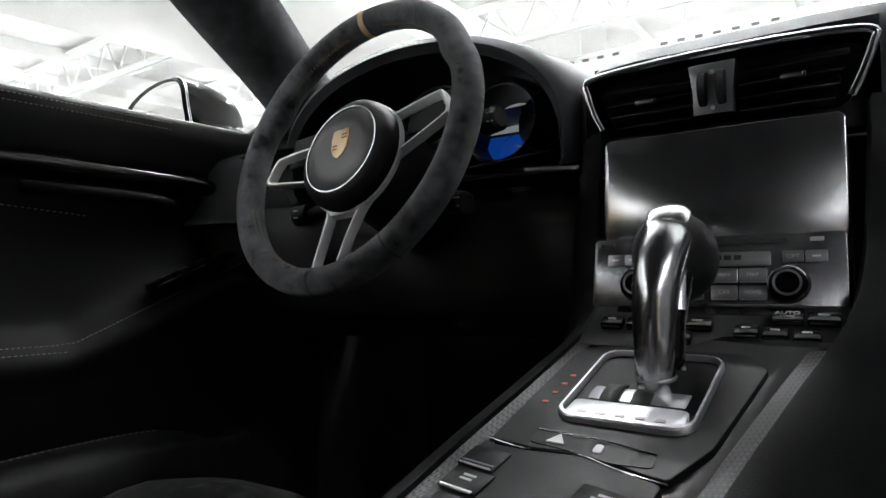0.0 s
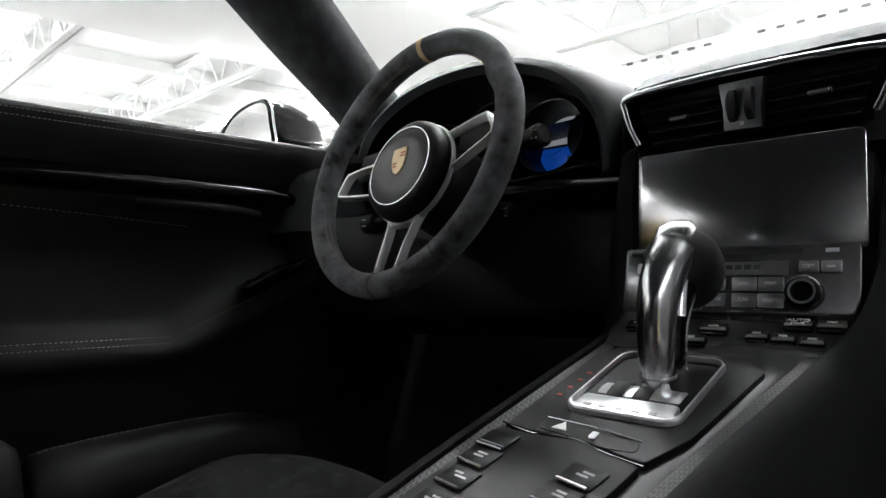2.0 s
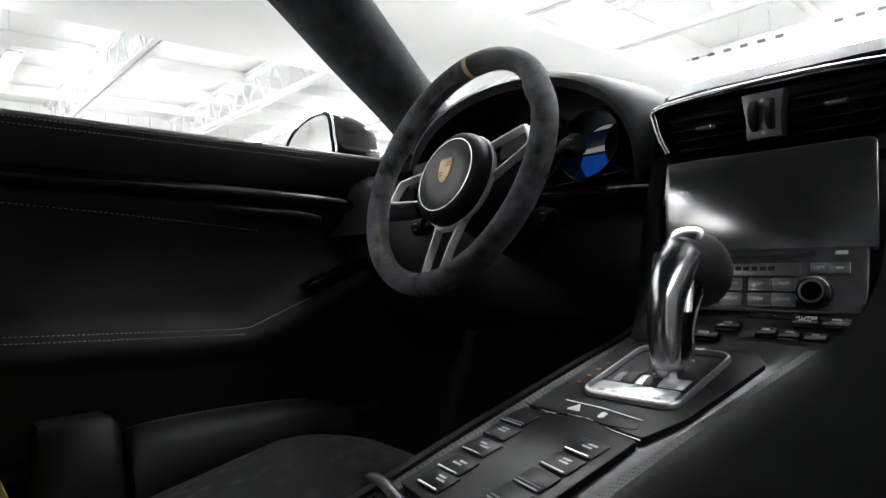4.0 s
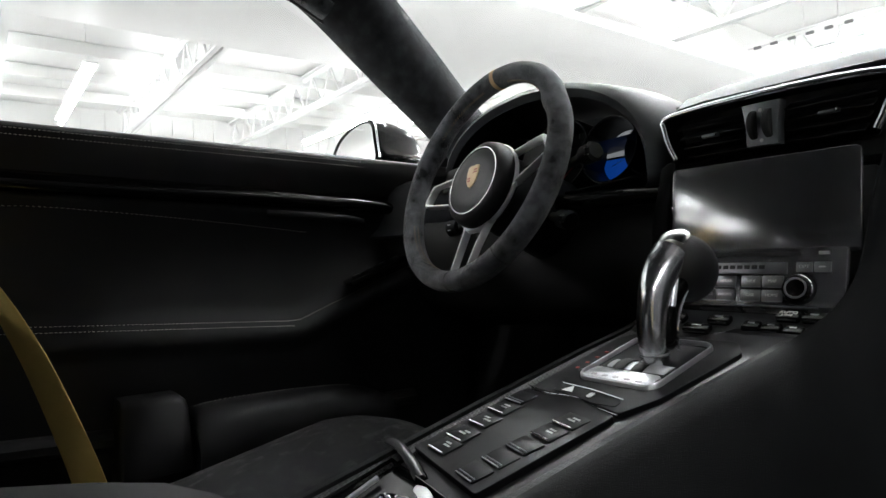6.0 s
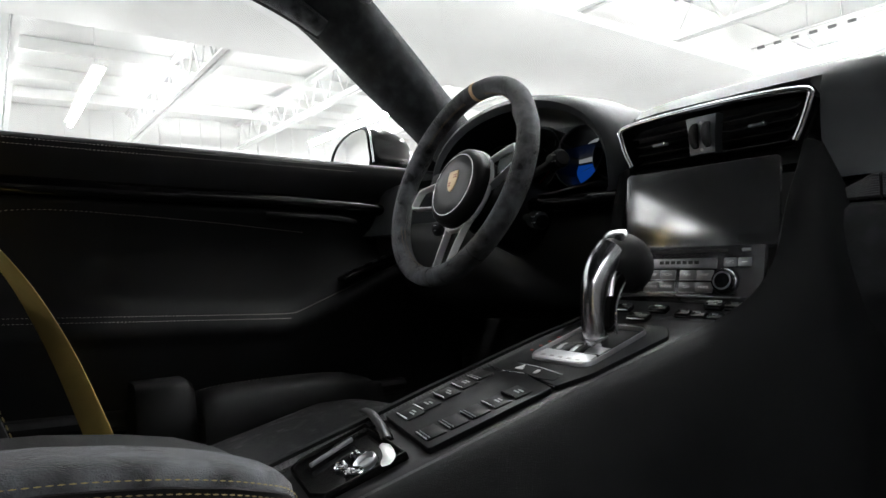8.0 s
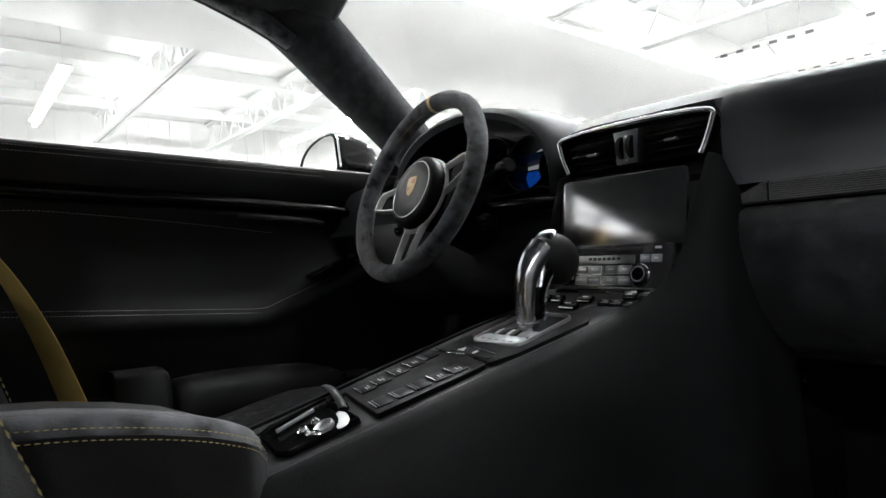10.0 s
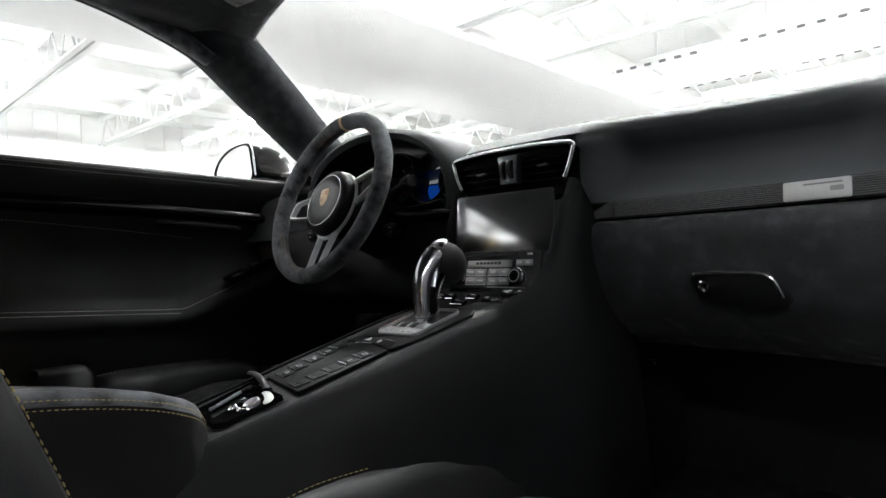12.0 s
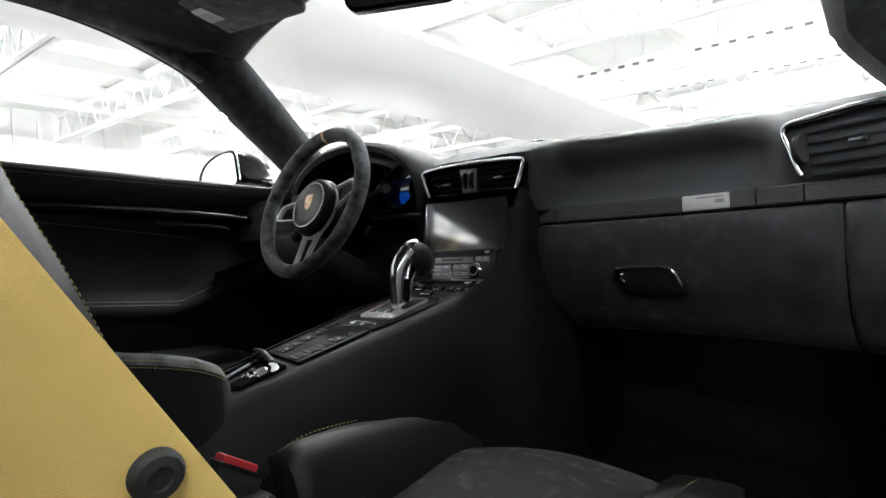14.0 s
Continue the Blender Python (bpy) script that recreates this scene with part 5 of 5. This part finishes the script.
def driver_door():
    t = thing("driver_door", (-0.72, 0.2, 0.2), "closed driver's door with black leather trim and grey stitching", "car door")

    def sill(y):
        return 0.8495 - 0.030 * y - 0.018 * max(0, y - 0.3) ** 2

    prof = [(-0.046, 0.004), (-0.036, 0.012), (-0.022, 0.0145), (-0.010, 0.0135), (-0.002, 0.010), (0.002, 0.002), (-0.001, -0.02), (-0.010, -0.05), (-0.018, -0.075)]

    def upper(y, j):
        dx, dz = prof[j]
        return Vector((-0.680 + dx + 0.02 * max(0, y - 0.4), y, sill(y) + dz))
    ys = frange(-0.75, 0.72, 36)
    part("sill_pad", sheet(bmesh.new(), upper, ys, range(len(prof))), LEATHER, t, "black leather door top", solid=0.003, sharp=70)
    for dz in (0.004, -0.005):
        part("stitching", stitches(bmesh.new(), [Vector((-0.6765, y, sill(y) + dz)) for y in ys], 0.0036, 0.0020, 0.0005), THREAD, t, "pale thread stitching", kind="stuff")
    part("seam", sweep(bmesh.new(), [Vector((-0.6785, y, sill(y))) for y in ys], 0.0014, 6), MATT, t)

    # gloss strip
    def strip(y, j):
        z = 0.786 - 0.045 * (y + 0.1) - 0.02 * max(0, y - 0.3)
        h = 0.028 * bump01(y, -0.4, 0.45, 0.25)
        return Vector((-0.690 + (0.0, 0.007, 0.010, 0.007, 0.0)[j], y, z + (0.5, 0.35, 0.0, -0.35, -0.5)[j] * h))
    part("gloss_strip", sheet(bmesh.new(), strip, frange(-0.6, 0.68, 30), range(5)), GLOSS, t, "gloss black trim strip", solid=0.003, sharp=80)

    # recessed leather field and lower trim as one panel, with armrest bulge
    def arm_z(y):
        return 0.556 - 0.088 * min(0.0, y - 0.31) * 0.9 if y < 0.31 else 0.556 + 0.36 * (y - 0.31) - 0.05 * max(0, y - 0.5)

    def panel(y, s):
        # s from 0 at the strip to 1 at the floor
        za = arm_z(y)
        top = 0.775 - 0.045 * (y + 0.1)
        if s < 0.45:
            k = s / 0.45
            return Vector((-0.697 - 0.014 * math.sin(math.pi * k) + 0.004 * k, y, top + (za + 0.016 - top) * k))
        if s < 0.7:
            k = (s - 0.45) / 0.25
            bulge = 0.058 * math.sin(math.pi * (0.10 + 0.62 * k)) - 0.0165
            return Vector((-0.697 + bulge, y, za + 0.016 - 0.075 * k))
        k = (s - 0.7) / 0.3
        return Vector((-0.660 - 0.03 * k, y, za - 0.059 - (za - 0.21) * k * 0.95))
    part("door_panel", sheet(bmesh.new(), panel, frange(-0.75, 0.72, 44), frange(0, 1, 30)), LEATHER, t, "black leather door card with armrest", solid=0.003, sharp=70)
    for dz in (0.0, -0.009):
        part("armrest_stitching", stitches(bmesh.new(), [Vector((-0.652 - 0.0016 * (dz < 0), y, arm_z(y) + dz - 0.002)) for y in frange(-0.4, 0.62, 40)] if dz == 0 else [Vector((-0.6465, y, arm_z(y) - 0.010)) for y in frange(-0.4, 0.305, 30)], 0.0036, 0.0020, 0.0005), THREAD, t, kind="stuff")
    part("field_stitching", stitches(bmesh.new(), smooth_path([(-0.701, -0.20, 0.72), (-0.698, -0.16, 0.742), (-0.698, -0.08, 0.751), (-0.699, 0.05, 0.742), (-0.700, 0.2, 0.727), (-0.702, 0.36, 0.708)], 8), 0.004, 0.003, 0.0005), THREAD, t, kind="stuff")
    # window switches on the pull
    sw = part("window_switches", block(bmesh.new(), Matrix.Translation((-0.660, 0.475, 0.632)) @ Matrix.Rotation(radians(19), 4, "X"), (0, 0, 0), (0.034, 0.13, 0.010), 0.003), GLOSS, t, "gloss black window switch panel")
    for k in range(4):
        part("switch_key", block(bmesh.new(), Matrix.Translation((-0.657, 0.432 + 0.028 * k, 0.6235 + 0.0097 * k)) @ Matrix.Rotation(radians(19), 4, "X"), (0, 0, 0), (0.012, 0.016, 0.006), 0.002), PLASTIC, sw)
        # small chrome bar drawn as the glint on each key
        part("switch_glint", block(bmesh.new(), Matrix.Translation((-0.650, 0.430 + 0.028 * k, 0.6265 + 0.0097 * k)) @ Matrix.Rotation(radians(19), 4, "X"), (0, 0, 0), (0.0015, 0.007, 0.0015)), CHROME, sw)
    # inner door handle above the armrest
    hd = part("door_handle", sweep(bmesh.new(), smooth_path([(-0.694, 0.28, 0.742), (-0.678, 0.33, 0.738), (-0.676, 0.42, 0.732), (-0.692, 0.47, 0.726)], 6), 0.007, 10, (1, 0, 0), 0.6), LEATHER, t, "black leather-covered inner door handle")
    # pocket rail
    part("pocket_rail", sweep(bmesh.new(), smooth_path([(-0.672, -0.5, 0.435), (-0.655, -0.2, 0.43), (-0.650, 0.2, 0.40), (-0.668, 0.55, 0.38)], 6), 0.016, 10, (1, 0, 0), 1.3), LEATHER, t)
    # outer skin and side glass
    part("outer_skin", block(bmesh.new(), I4, (-0.85, 0.0, 0.48), (0.06, 1.5, 0.70), 0.03), PAINT, t)
    part("glass_seal", sweep(bmesh.new(), [Vector((-0.732, y, sill(y) + 0.006)) for y in ys], 0.008, 8), PLASTIC, t)

    def glass(u, v):
        y = -0.70 + 1.32 * u
        top = 1.17 - 0.30 * max(0, y - 0.10) ** 1.5 * 1.9 - 0.05 * max(0, -y - 0.2)
        z0 = sill(y) + 0.02
        z = z0 + max(0.0, top - z0) * v
        return Vector((-0.728 + 0.09 * (z - z0) / 0.3 * 0.6, y, z))
    g = part("side_window", sheet(bmesh.new(), glass, frange(0, 1, 20), frange(0, 1, 6)), PANE, t, "clear side window glass")
    g.visible_shadow = False


driver_door()


def door_mirror():
    t = thing("door_mirror", (-0.85, 0.68, 0.84), "gloss black door mirror with pale reflecting glass", "wing mirror")
    c = Vector((-0.985, 0.66, 0.930))
    rows = [(-0.032, 0.94), (-0.028, 1.0), (0.0, 1.0), (0.03, 0.95), (0.06, 0.84), (0.09, 0.66), (0.11, 0.36)]
    out = [(0.102, -0.050), (0.100, 0.0), (0.088, 0.046), (0.040, 0.058), (-0.03, 0.050), (-0.090, 0.026), (-0.122, -0.010), (-0.115, -0.045), (-0.06, -0.060), (0.04, -0.062)]
    sm = [(p.x, p.y) for p in smooth_path([(x, y, 0) for x, y in out], 4, True)]
    face = lambda d: basis(c + Vector((0, d, 0)), Vector((1, 0, 0)), Vector((0, 0, 1)), Vector((0, -1, 0)))
    rings = [[c + Vector((x * k + 0.06 * (1 - k), dy, z * k - 0.02 * (1 - k))) for x, z in sm] for dy, k in rows]
    part("housing", skin(bmesh.new(), rings), GLOSS, t, "gloss black mirror housing")
    part("mirror_rim", frame_ring(bmesh.new(), face(-0.033), [(x * 0.97, y * 0.96) for x, y in sm], [(x * 0.91, y * 0.87) for x, y in sm], -0.002, 0.004), GLOSS, t, "gloss black mirror rim")
    # chrome strip stands in for the glint along the gloss rim
    part("rim_glint", sweep(bmesh.new(), [c + Vector((x, -0.030, z)) for x, z in sm if x > 0.04 and z > -0.05], 0.0022, 8), CHROME, t, "glint on the inner rim edge, drawn as a chrome strip")
    part("mirror_glass", plate(bmesh.new(), face(-0.0325), [(x * 0.91, y * 0.87) for x, y in sm], -0.002, 0.0005), MIRROR, t, "reflecting mirror glass")
    part("mirror_foot", sweep(bmesh.new(), [(-0.90, 0.72, 0.885), (-0.82, 0.73, 0.865), (-0.70, 0.73, 0.845)], [0.026, 0.022, 0.03], 12, (0, 0, 1), 0.6), GLOSS, t)
    part("corner_trim", skin(bmesh.new(), [[Vector((-0.70, 0.60, 0.838)), Vector((-0.70, 0.74, 0.83)), Vector((-0.69, 0.66, 0.880))], [Vector((-0.715, 0.60, 0.838)), Vector((-0.715, 0.74, 0.83)), Vector((-0.705, 0.66, 0.880))]]), PLASTIC, t)


door_mirror()

# ---- seats and belts ----


def loft(sections):
    """Closed skin through sections with equal numbers of points."""
    return skin(bmesh.new(), sections)


def bucket_seat(cx, label, cushion_z, group, lean, wings, skew, sides, ahead, pad, reach=1.0):
    """Sports seat: flat suede cushion between raised leather bolsters, tall winged back."""
    t = thing("sports_seat", (cx, -0.1, 0.15), label, "car seat", group)
    part("seat_base", block(bmesh.new(), I4, (cx, 0.0, 0.20), (0.42, 0.44, 0.12), 0.04), MATT, t)

    def cushion(u, v):
        x = cx - 0.165 + pad[0] + (0.33 - pad[0]) * u
        y = ahead - 0.27 + 0.60 * v * (1 + 0.6 * (reach - 1))
        z = cushion_z - pad[1] - 0.082 + 0.105 * v - 0.075 * max(0, v - 0.78) ** 2 * 20 - 0.010 * (2 * u - 1) ** 2 + 0.012 * math.sin(math.pi * u)
        return Vector((x, y, z))
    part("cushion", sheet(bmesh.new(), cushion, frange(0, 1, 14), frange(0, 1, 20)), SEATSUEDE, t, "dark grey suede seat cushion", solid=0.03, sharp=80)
    for s in (-1, 1):
        rings = []
        for k, y in enumerate((0.022, 0.028, 0.05, 0.10, 0.18, 0.25, 0.30, 0.33, 0.345)):
            h = (0.0, 0.072, 0.080, 0.080, 0.072, 0.058, 0.040, 0.012, -0.03)[k] * sides[s > 0]
            z0 = cushion_z
            y = 0.022 + (y - 0.022) * reach
            rings.append([Vector((cx + s * a, y + ahead, z)) for a, z in ((0.140, z0 - 0.03), (0.150, z0 + h * 0.35), (0.166, z0 + h * 0.80), (0.180, z0 + h), (0.198, z0 + h * 1.04), (0.222, z0 + h * 0.92), (0.236, z0 + h * 0.5), (0.238, z0 - 0.06), (0.228, z0 - 0.16), (0.16, z0 - 0.16))])
        b = part("cushion_bolster", loft(rings), LEATHER, t, "black leather cushion bolster", sharp=70)
        seam = [Vector((cx + s * 0.200, 0.022 + (y - 0.022) * reach + ahead, cushion_z + h * sides[s > 0] * 1.05 + 0.0012)) for y, h in ((0.03, 0.073), (0.06, 0.080), (0.10, 0.080), (0.18, 0.072), (0.25, 0.058), (0.29, 0.044))]
        part("bolster_stitching", stitches(bmesh.new(), smooth_path(seam, 6), 0.0045, 0.0028, 0.0007), THREAD if cx < 0 else GOLDTHREAD, b, kind="stuff")
        rings = []
        drop = 0.09 if sides[s > 0] < 0 else 0.0
        for y, z, w in ((-0.075, cushion_z - 0.02 - drop, 0.8), (-0.070, cushion_z + 0.057 - drop, 1.0), (0.004, cushion_z + 0.055 - drop, 1.0), (0.014, cushion_z + 0.045 - drop, 0.96), (0.018, cushion_z - 0.02 - drop, 0.9)):
            rings.append([Vector((cx + s * a, y + ahead, q)) for a, q in ((0.160, cushion_z - 0.05), (0.165, z - 0.01), (0.180, z), (0.225, z - 0.002), (0.238, z - 0.02), (0.238, cushion_z - 0.10))])
        part("hip_bolster", loft(rings), LEATHER, t, "black leather hip bolster", sharp=60)

    # back: rows of height with the front's depth; wings on both sides
    hs = (0.36, 0.44, 0.52, 0.60, 0.68, 0.76, 0.84, 0.92, 1.0, 1.06)
    ws = (0.15, 0.16, 0.165, 0.17, 0.17, 0.16, 0.14, 0.12, 0.10, 0.06)

    def back(u, v):
        k = v * (len(hs) - 1)
        i = min(int(k), len(hs) - 2)
        z, w = hs[i] + (hs[i + 1] - hs[i]) * (k - i), ws[i] + (ws[i + 1] - ws[i]) * (k - i)
        return Vector((cx + (2 * u - 1) * w, lean(z) + skew * ((2 * u - 1) * w + 0.2) - 0.02 + 0.015 * (2 * u - 1) ** 2, z))
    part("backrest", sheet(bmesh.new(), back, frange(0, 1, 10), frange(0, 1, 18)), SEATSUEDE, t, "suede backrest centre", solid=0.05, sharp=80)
    for s in (-1, 1):
        rings = []
        grow = wings[0] if s < 0 else wings[1]
        for z, f, w in ((0.36, 0.10, 0.8), (0.42, 0.135, 1), (0.50, 0.125, 1), (0.58, 0.113, 1), (0.66, 0.095, 1), (0.72, 0.080, 1), (0.78, 0.075, 0.97), (0.83, 0.05, 0.9), (0.88, 0.02, 0.8)):
            y = lean(z)
            f = f * grow
            if s > 0 and cx > 0:
                y += 0.45 * max(0.0, z - 0.655)
            if s < 0 and cx < 0:
                z = 0.36 + (z - 0.36) * 0.76
                y = lean(z)
            rings.append([Vector((cx + s * a * (0.9 + 0.1 * w), y + b + skew * (s * a + 0.2), z)) for a, b in ((0.135, -0.03), (0.150, f * 0.45), (0.170, f * 0.85), (0.192, f), (0.215, f * 1.0), (0.235, f * 0.75), (0.245, 0.0), (0.235, -0.06), (0.16, -0.07))])
        b = part("side_bolster", loft(rings), LEATHER, t, "black leather backrest bolster", sharp=70)
        seam = [Vector((cx + s * 0.204, lean(z) + f * grow + 0.002 + skew * (s * 0.204 + 0.2), z)) for z, f in ((0.42, 0.135), (0.50, 0.125), (0.58, 0.113), (0.66, 0.095), (0.72, 0.080), (0.78, 0.075))]
        part("back_stitching", stitches(bmesh.new(), smooth_path(seam, 6), 0.005, 0.0026, 0.001), GOLDTHREAD, b, kind="stuff")
    part("back_shell", loft([[Vector((cx + a * w * 1.3, lean(z) - b + skew * (a * w * 1.3 + 0.2), z)) for a, b in ((-1, 0.05), (-0.8, 0.09), (0, 0.11), (0.8, 0.09), (1, 0.05))] for z, w in zip(hs, ws)]), GLOSS, t)
    return t


bucket_seat(-0.415, "black leather and suede driver's sports seat", 0.420, "front sports seats", lambda z: -0.205 - 0.24 * (z - 0.5) - 2.0 * max(0, z - 0.74), (0.3, 0.6), 0.0, (0.36, -0.6), 0.095, (0.03, 0.022))
bucket_seat(0.305, "black leather and suede passenger's sports seat", 0.315, "front sports seats", lambda z: -0.262 - 0.24 * (z - 0.5) - 0.1 * max(0, z - 0.7), (1.0, 0.10), -0.24, (1.18, 0.5), 0.0, (0.0, -0.004), 1.38)


def belt_band(path, width, mat, parent, side, name="webbing", label="", side_end=None):
    path = [Vector(p) for p in path]
    rings = []
    for i, q in enumerate(path):
        d = (path[min(i + 1, len(path) - 1)] - path[max(i - 1, 0)]).normalized()
        s = Vector(side).lerp(Vector(side_end or side), i / (len(path) - 1)).normalized()
        w = (s - d * s.dot(d)).normalized()
        nrm = d.cross(w)
        rings.append([q + w * width * 0.5 * a + nrm * b for a, b in ((-1, -0.0005), (-0.96, -0.0009), (0.96, -0.0009), (1, -0.0005), (1, 0.0005), (0.96, 0.0009), (-0.96, 0.0009), (-1, 0.0005))])
    return part(name, skin(bmesh.new(), rings), mat, parent, label)


def seat_belts():
    d = thing("seat_belt", (-0.60, -0.1, 0.3), "yellow seat belt hanging beside the driver's seat", "seat belt", "yellow seat belts")
    belt_band(smooth_path([(-0.635, -0.33, 0.95), (-0.602, -0.27, 0.85), (-0.582, -0.143, 0.690), (-0.583, -0.081, 0.575), (-0.58, -0.030, 0.43), (-0.585, 0.0, 0.32)], 6), 0.042, YELLOW, d, (0.95, -0.2, 0.1), side_end=(0.45, 0.9, 0.12), label="yellow woven belt webbing")
    belt_band([(-0.585, -0.004, 0.333), (-0.585, 0.0, 0.32), (-0.586, 0.003, 0.300)], 0.053, MATT, d, (0.45, 0.9, 0.12), name="anchor_sleeve", label="black anchor sleeve")
    p = thing("seat_belt", (0.55, -0.25, 0.35), "yellow seat belt with black stop button beside the passenger's seat", "seat belt", "yellow seat belts")
    a, b = Vector((0.645, -0.59, 0.93)), Vector((0.602, -0.351, 0.598))
    low = b + (b - a) * 0.75
    w, n = Vector((0.181, 0.809, 0.559)), Vector((0.978, -0.087, -0.190))
    belt_band([q - w * 0.018 for q in (a, a.lerp(b, 0.5), b, b.lerp(low, 0.5), low)], 0.056, YELLOW, p, w, label="yellow woven belt webbing")
    side = (b - a).normalized()
    m = basis(b + n * 0.001, side, n.cross(side), n)
    btn = part("stop_button", lathe(bmesh.new(), m, [(0.0066, 0), (0.0066, 0.002), (0.0056, 0.0034), (0.0032, 0.0039), (0.0028, 0.003), (0.0, 0.003)], 24), MATT, p, "round black plastic stop button")


seat_belts()


def buckle():
    t = thing("belt_buckle", (0.075, -0.03, 0.36), "black seat belt buckle with red release key", "belt buckle")
    m = Matrix.Translation((0.100, -0.021, 0.406)) @ Matrix.Rotation(radians(-31), 4, "X")
    part("body", block(bmesh.new(), m, (0, 0.004, -0.026), (0.026, 0.066, 0.044), 0.005), MATT, t)
    part("release_key", block(bmesh.new(), m, (0.002, -0.002, 0.000), (0.020, 0.052, 0.013), 0.003), RED, t, "red release key")
    part("key_surround", frame_ring(bmesh.new(), m @ Matrix.Translation((0, 0.004, -0.006)), rounded(0.028, 0.070, 0.004), rounded(0.022, 0.058, 0.003), 0.0, 0.004), PLASTIC, t)


buckle()


def rear_mirror():
    t = thing("rear_view_mirror", (0.01, 0.44, 1.11), "black frameless interior mirror on the windscreen", "rear mirror")
    m = Matrix.Translation((0.015, 0.395, 1.128)) @ Matrix.Rotation(radians(24), 4, "Z") @ Matrix.Rotation(radians(94), 4, "X")
    part("housing", plate(bmesh.new(), m, rounded(0.215, 0.062, 0.024, 6), -0.022, 0.006, 0.006), GLOSS, t)
    part("mirror_glass", plate(bmesh.new(), m, rounded(0.200, 0.050, 0.020, 6), 0.006, 0.0066), MIRROR, t, "mirror glass")
    part("stem", sweep(bmesh.new(), [(0.015, 0.41, 1.14), (0.015, 0.44, 1.17), (0.015, 0.46, 1.20)], 0.012, 10, (1, 0, 0)), MATT, t)


rear_mirror()


def sun_visor(cx):
    t = thing("sun_visor", (cx, 0.34, 1.2), "folded dark suede sun visor with a warning sticker", "sun visor", "sun visors")
    m = Matrix.Translation((cx, 0.315, 1.186)) @ Matrix.Rotation(radians(6 if cx < 0 else -6), 4, "Y") @ Matrix.Rotation(radians(-8), 4, "X")
    part("panel", plate(bmesh.new(), m @ Matrix.Rotation(radians(180), 4, "X"), rounded(0.36, 0.15, 0.03, 5), -0.004, 0.006, 0.003), SUEDE, t)
    if cx < 0:
        k = m @ Matrix.Rotation(radians(180), 4, "X") @ Matrix.Translation((-0.10, 0.01, 0))
        st = part("sticker", plate(bmesh.new(), k, rounded(0.10, 0.058, 0.002), 0.006, 0.0066), WHITEINK, t, "white warning sticker with yellow band")
        part("sticker_band", plate(bmesh.new(), k @ Matrix.Translation((-0.022, 0.018, 0)), rounded(0.05, 0.014, 0.001), 0.0066, 0.007), YELLOW, st)
        for j in range(6):
            part("sticker_line", plate(bmesh.new(), k @ Matrix.Translation((0.0, 0.006 - 0.006 * j, 0)), rounded(0.085, 0.002, 0.0005), 0.0066, 0.0069), GREY, st)


sun_visor(-0.40)
sun_visor(0.36)


def foot_clip():
    t = thing("net_clip", (0.064, 1.03, 0.35), "small dark metal clip on the footwell side", "clip")
    part("clip_body", block(bmesh.new(), Matrix.Translation((0.064, 1.028, 0.372)) @ Matrix.Rotation(radians(-20), 4, "Z"), (0, 0, 0), (0.026, 0.020, 0.044), 0.005), PLASTIC, t)
    part("clip_edge", sweep(bmesh.new(), smooth_path([(0.030, 1.012, 0.352), (0.058, 1.010, 0.350), (0.074, 1.010, 0.358), (0.078, 1.010, 0.392)], 4), 0.0014, 6), GREYWHITE, t)
    for k in range(3):
        part("clip_rib", block(bmesh.new(), Matrix.Translation((0.066, 1.012, 0.364 + 0.010 * k)), (0, 0, 0), (0.012, 0.003, 0.0025), 0.0008), GREY, t)


foot_clip()
